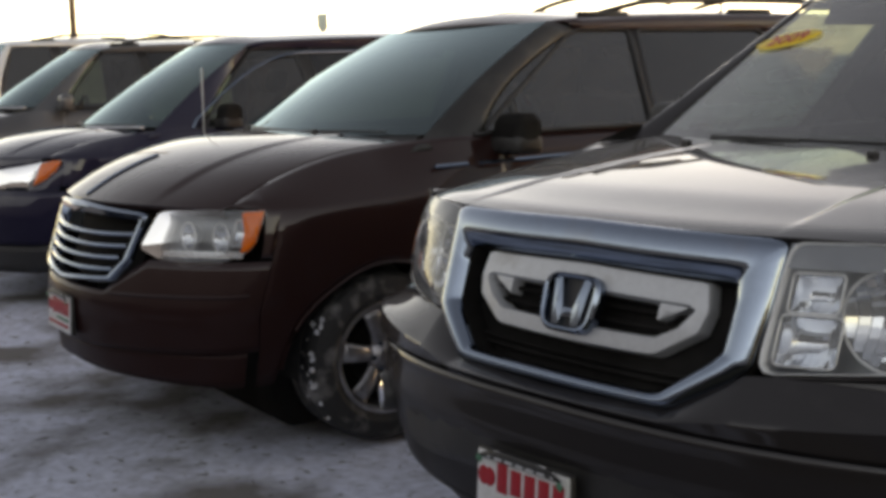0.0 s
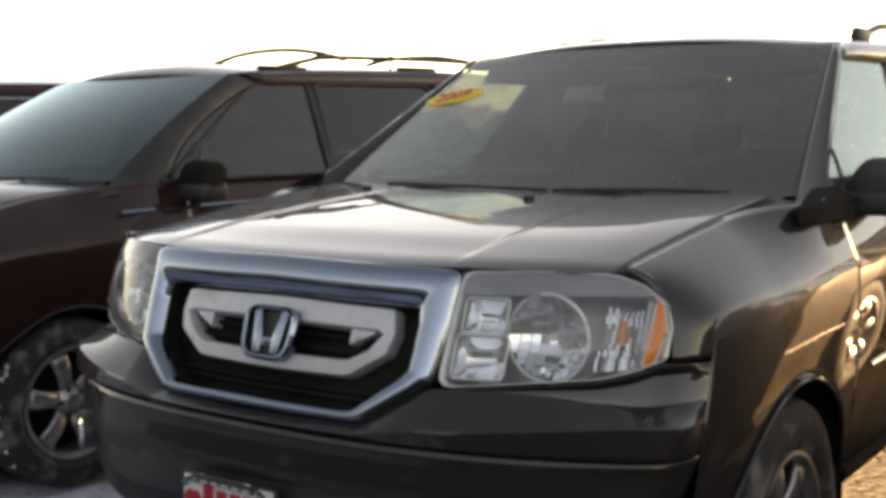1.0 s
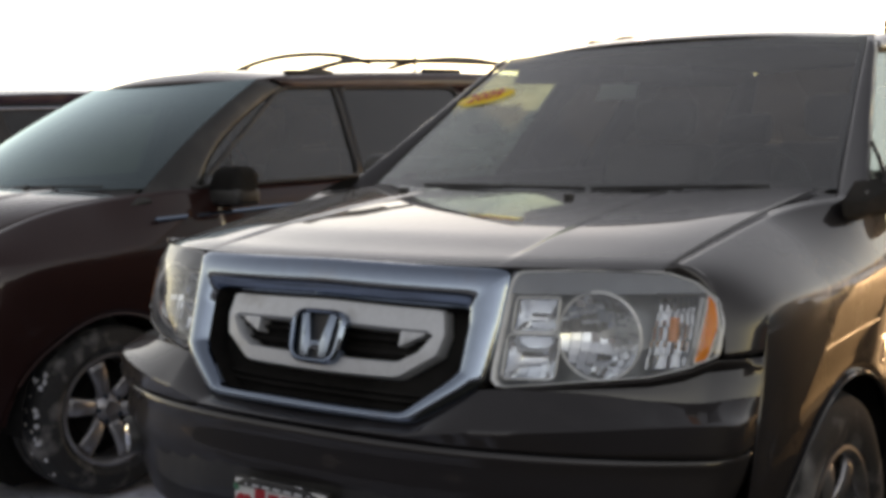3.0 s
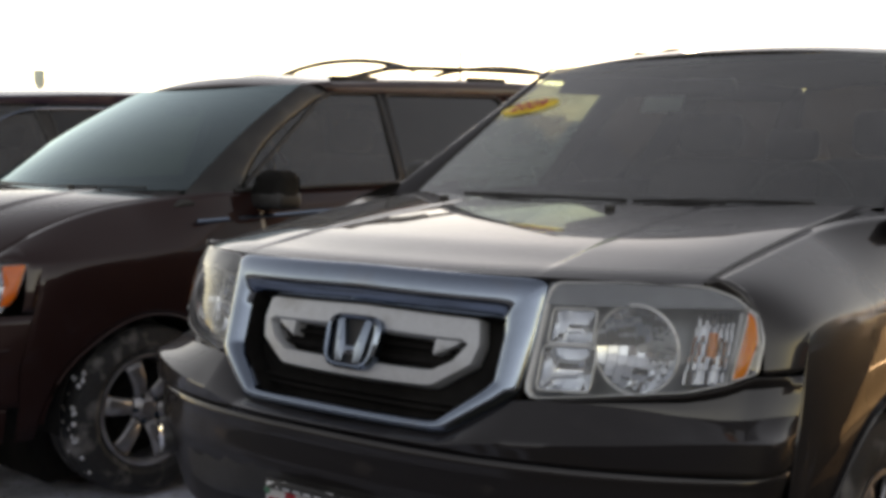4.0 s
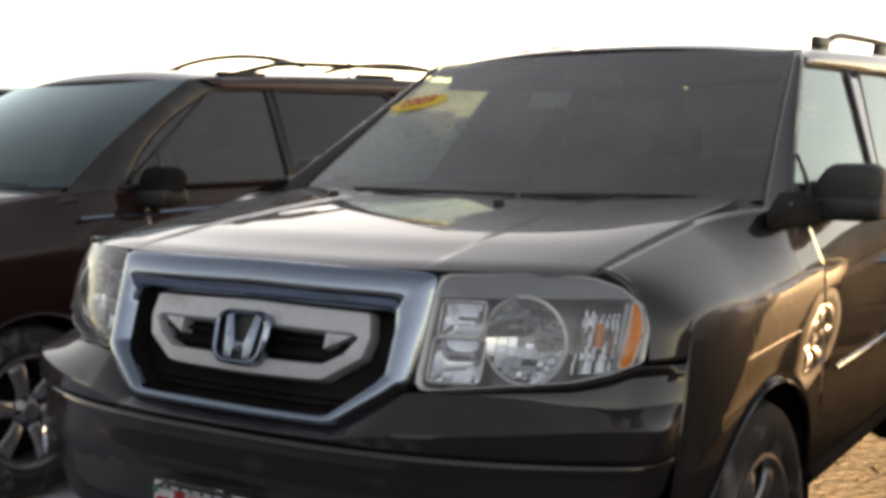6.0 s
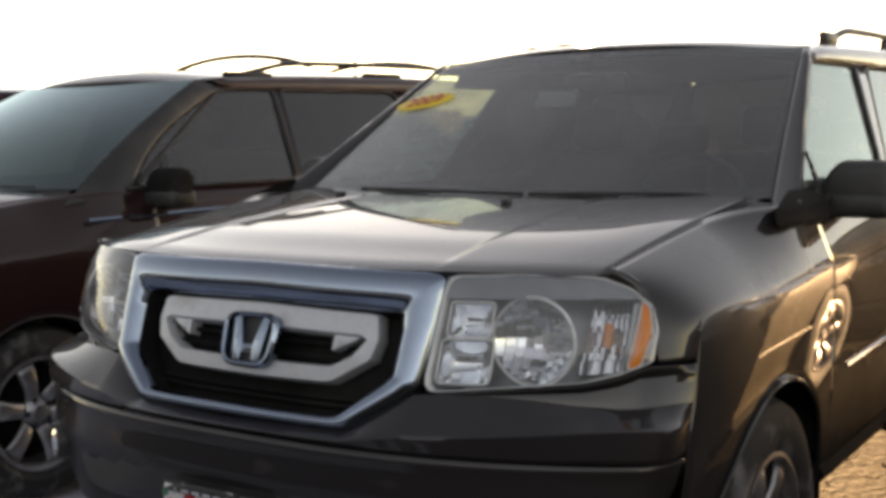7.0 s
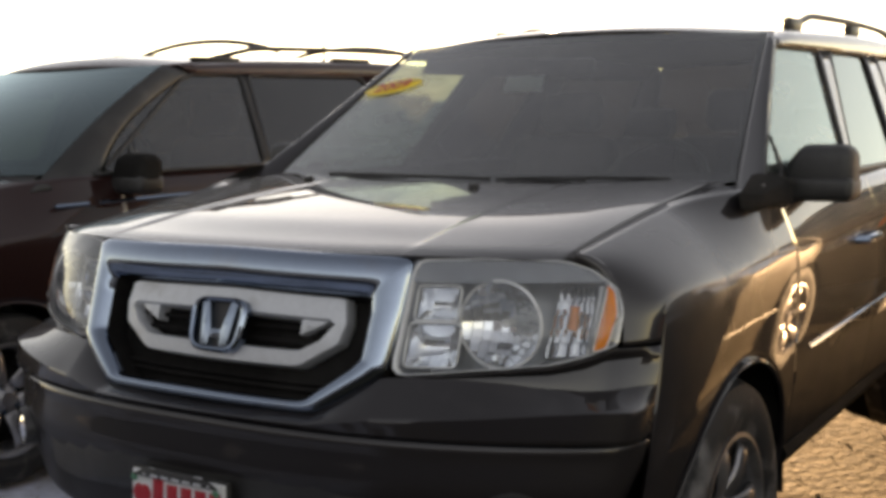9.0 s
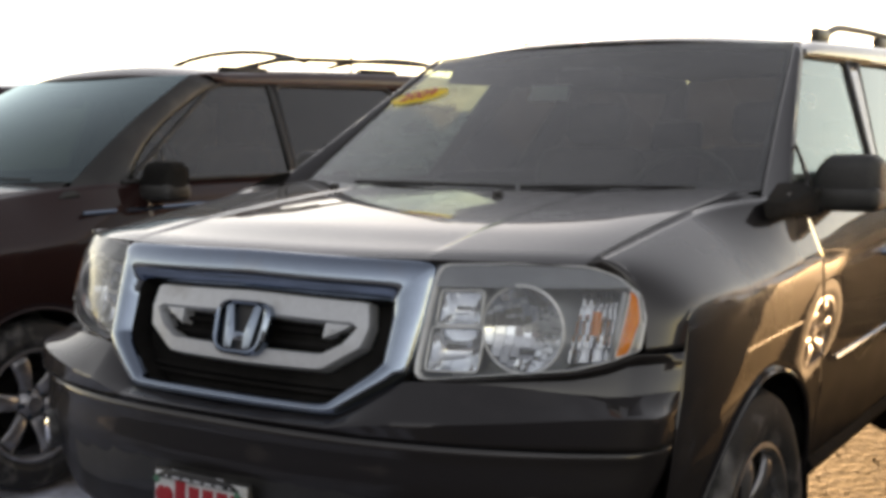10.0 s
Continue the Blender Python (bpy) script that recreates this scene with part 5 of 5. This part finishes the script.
    part("fender_aerial", tube([(-0.86, 1.08, 0.97), (-0.86, 1.075, 1.02), (-0.862, 1.08, 1.46)], 0.003, 6), "satin", car.root, "thin light aerial mast on the fender")
    belt = [Vector((0.66, 1.915, 1.352)), Vector((0.66, 1.955, 1.305)), Vector((0.66, 1.997, 1.252))]
    part("seat_belt", tube(belt, 0.014, 6, flat=0.3), "strap", car.root, "faded red seat belt strap")
    q = car.roof_at(0.5, 3.55)
    part("aerial", tube([q, q + Vector((0, 0.0, 0.17))], 0.008, 6), "black", car.root)
    return car


van = build_van()


# ---- the cars further along the row ----
def build_row():
    # pan again dropped too low, only to block sunlight beneath the car
    navy = {**VAN, "hub": (0.92, 0.309), "wb": 2.75, "tyre": 0.357, "arch": 0.40, "length": 4.62, "zf": 0.93, "zr": 1.075, "yr": (1.10, 1.22), "wbase": (0.88, 1.20, 1.095), "wbow": (0.26, 0.12), "wtop": (0.68, 1.95, 1.645), "zt": 1.715, "belt": 1.07, "wz": 1.61, "arc": 0.03,
            "rail": None, "lamp_top": ((0.80, 0.924), (0.962, 0.92), (0.985, 0.86), (0.993, 0.78)), "low": 0.08, "pan": -0.02, "jets": (), "door": (1.52, 2.5, 3.45), "panes": [(1.50, 1.98, 2.30, 2.42, "row_pane"), (2.50, 2.40, 3.0, 3.2, "dark_pane"), (3.35, 3.15, 3.9, 4.1, "dark_pane")], "gx": 0.92}
    car = Car("navy_crossover", "navy blue crossover with amber turn signals in the row", pose(-6.76, 0.79, 0, 0, 0, -8.6), "navy", **navy)
    plain_car(car)
    d = car.d
    # bright arch over the side windows
    for sign in (-1, 1):
        pts = [Vector((sign * (car.flank_x(y, z) + 0.006), y, z)) for y, z in [(1.43, 1.075)] + [(1.40 + 1.0 * t, 1.08 + 0.50 * math.sin(math.pi / 2 * t)) for t in span(0.06, 1, 14)] + [(3.4, 1.585)]]
        part("window_trim", tube(pts, 0.011, 6), "chrome", car.root, "thin chrome trim round the side windows")
    grey = {**navy, "lamp_top": ((0.80, 0.974), (0.962, 0.97), (0.985, 0.91), (0.993, 0.83)), "zf": 0.98, "zr": 1.13, "rail": (2.2, 4.0, 0.55), "wbase": (0.86, 1.26, 1.18), "wtop": (0.68, 1.97, 1.72), "zt": 1.79, "belt": 1.16, "wz": 1.69, "shoulder": 0.95, "mirror": (1.03, 1.5, 1.21)}
    plain_car(Car("grey_crossover", "dull grey crossover with a steep windshield in the row", pose(-10.61, 1.33, 0, 0, 0, -8.6), "grey", **grey))
    boxy = {**navy, "lamp_top": ((0.80, 1.014), (0.962, 1.01), (0.985, 0.95), (0.993, 0.87)), "zf": 1.02, "zr": 1.12, "hp": 1.3, "wbase": (0.78, 1.42, 1.17), "wtop": (0.72, 1.86, 1.88), "wbow": (0.05, 0.04), "zt": 1.95, "belt": 1.20, "wz": 1.85, "gt": 0.22, "shoulder": 0.98, "mirror": (1.04, 1.62, 1.24),
            "door": (1.74, 2.45, 3.35), "panes": [(1.72, 1.92, 2.36, 2.42, "dark_pane"), (2.52, 2.48, 3.2, 3.3, "dark_pane"), (3.42, 3.40, 4.2, 4.25, "dark_pane")], "rail": (2.3, 4.1, 0.6), "hub": (0.9, 0.309), "yr": (1.28, 1.36)}
    plain_car(Car("white_boxy_suv", "white upright SUV with a dark roof rack in the row", pose(-14.06, 1.70, 0, 0, 0, -8.0), "white", **boxy))
    # the light car on the other side of the charcoal SUV, which its doors mirror
    side = {**navy, "lamp_top": ((0.80, 0.944), (0.962, 0.94), (0.985, 0.88), (0.993, 0.8)), "zf": 0.90, "zr": 1.00, "length": 3.95, "wb": 2.5, "wbase": (0.88, 1.20, 1.02), "wtop": (0.66, 1.95, 1.37), "zt": 1.43, "belt": 0.98, "wz": 1.34, "mirror": (1.00, 1.5, 1.05)}
    plain_car(Car("sand_sedan", "sand-coloured car, sunlit, mirrored in the charcoal doors", pose(2.72, 0.65, 0, 0, 0, 0), "tan", **side))
    # a dark car out of view, added to darken what the charcoal doors mirror
    plain_car(Car("added_dark_car", "unseen black car added behind the sand-coloured one to darken the charcoal doors' reflections", pose(2.45, 4.75, 0, 0, 0, 0), "shell", **{**navy, "metal": "shell"}))


def plain_car(car):
    car.build_shell()
    car.build_flanks()
    car.build_hood()
    car.build_glasshouse()
    car.build_cabin()
    car.build_wheels()
    d = car.d
    z1 = d["zf"] - 0.012
    bs = d["bump_s"] - 0.006
    top = lambda s: z1 - 0.25 if abs(s) < 0.44 else z1 - 0.205
    bumper = car.panel("front_bumper", -bs, bs, lambda s: 0.34 + 0.03 * abs(s), top, 61, 10, extra=(-0.441, -0.439, 0.439, 0.441))
    car.panel("valance", -1.0, 1.0, lambda s: 0.15 + 0.03 * abs(s), lambda s: 0.34 + 0.03 * abs(s), 31, 4, "black", -0.015, bumper)
    o, i = smooth_loop([(-0.44, z1), (0, z1 + 0.005), (0.44, z1), (0.42, z1 - 0.24), (0, z1 - 0.25), (-0.42, z1 - 0.24)]), smooth_loop([(-0.41, z1 - 0.03), (0, z1 - 0.025), (0.41, z1 - 0.03), (0.39, z1 - 0.215), (0, z1 - 0.22), (-0.39, z1 - 0.215)])
    g = part("grille_frame", car.ring(o, i, [(0, 0), (0.2, 0.014), (0.8, 0.012), (1, -0.02)]), "chrome", car.root)
    part("grille_back", car.fill(i, (0, z1 - 0.12), -0.03, 3), "black", g)
    for k in range(3):
        part("grille_bar", tube([car.body(s, z1 - 0.07 - 0.05 * k, -0.005) for s in span(-0.40, 0.40, 13)], 0.008, 6), "chrome", g)
    # lamps that sweep up and back to a point, with body colour above and below
    brow = lambda s: float(np.interp(abs(s), (0.44, 0.70, 0.86, 0.98), (z1 - 0.085, z1 - 0.045, z1 - 0.010, z1 - 0.004)))
    chin = lambda s: float(np.interp(abs(s), (0.44, 0.78, 0.86, 0.94, 0.985), (z1 - 0.196, z1 - 0.192, z1 - 0.135, z1 - 0.055, z1 - 0.012)))
    outline = [(s, brow(s)) for s in (0.47, 0.60, 0.70, 0.80, 0.88, 0.972)] + [(s, chin(s)) for s in (0.94, 0.86, 0.78, 0.62, 0.48)]
    for sign in (-1, 1):
        car.panel("lamp_brow", sign * 0.445, sign * 0.803, lambda s: brow(s) + 0.003, lambda s: z1 + 0.012, 14, 4)
        car.panel("lamp_skirt", sign * 0.76, sign * 0.986, lambda s: z1 - 0.206, lambda s: chin(s) - 0.003, 14, 5)
    for sign, lens in car.lamp(outline, (0.72, z1 - 0.12), False, 0.10):
        car.bowl(0.585, z1 - 0.135, 0.050, lens, sign, 0.045)
        car.bowl(0.715, z1 - 0.120, 0.058, lens, sign, 0.045)
        a = rounded([(0.790, z1 - 0.172), (0.805, z1 - 0.032), (0.88, z1 - 0.012), (0.962, z1 - 0.010), (0.93, z1 - 0.066), (0.86, z1 - 0.128)], 0.10, 3)
        part("side_marker", car.fill(a, (0.85, z1 - 0.07), 0.006, 3, 0.004, sign), "orange", lens, "amber turn signal")
    car.plate(0.50, False)
    if car.colour in ("navy", "grey"):
        # frost left along the foot of the windshield
        part("frost_strip", tube([car.shield(u, 0.0) + Vector((0, -0.045 - 0.01 * math.sin(9 * u), 0.0)) for u in span(0.25, 0.93, 14)], 0.030, 8, flat=0.3), "snow", car.root, "thin frost at the foot of the windshield")


build_row()


# ---- far things ----
def build_pole():
    p = thing("utility_pole", "brown wooden utility pole behind the row of cars", "pole", pose(-33.28, 12.47, GROUND))
    part("shaft", lathe([(0.0, 0.0), (0.11, 0.0), (0.10, 4.0), (0.085, 9.0), (0.0, 9.0)], 12, pose(0, 0, 0, 0, -90, 0)), "wood", p)
    part("cross_arm", box(0, 0, 8.4, 1.8, 0.10, 0.12, 0.02), "wood", p)


def build_tower():
    """A water tower far off on the plain."""
    far = 1300.0
    az = radians(56.88)
    p = thing("water_tower", "pale blue-grey water tower on one leg, far off", "water tower", pose(-far * math.sin(az), far * math.cos(az), 0))
    tank = [(0.0, 66), (4.6, 65.7), (6.0, 64.6), (6.2, 62), (6.1, 54), (4.6, 49), (1.8, 46)]
    part("tank", lathe(tank, 24, pose(0, 0, 0, 0, -90, 0)), "tank", p)
    part("leg", lathe([(1.8, 46), (1.5, 42), (1.3, 10), (2.2, 0)], 16, pose(0, 0, 0, 0, -90, 0)), "tank", p)


build_pole()
build_tower()
build_clods()
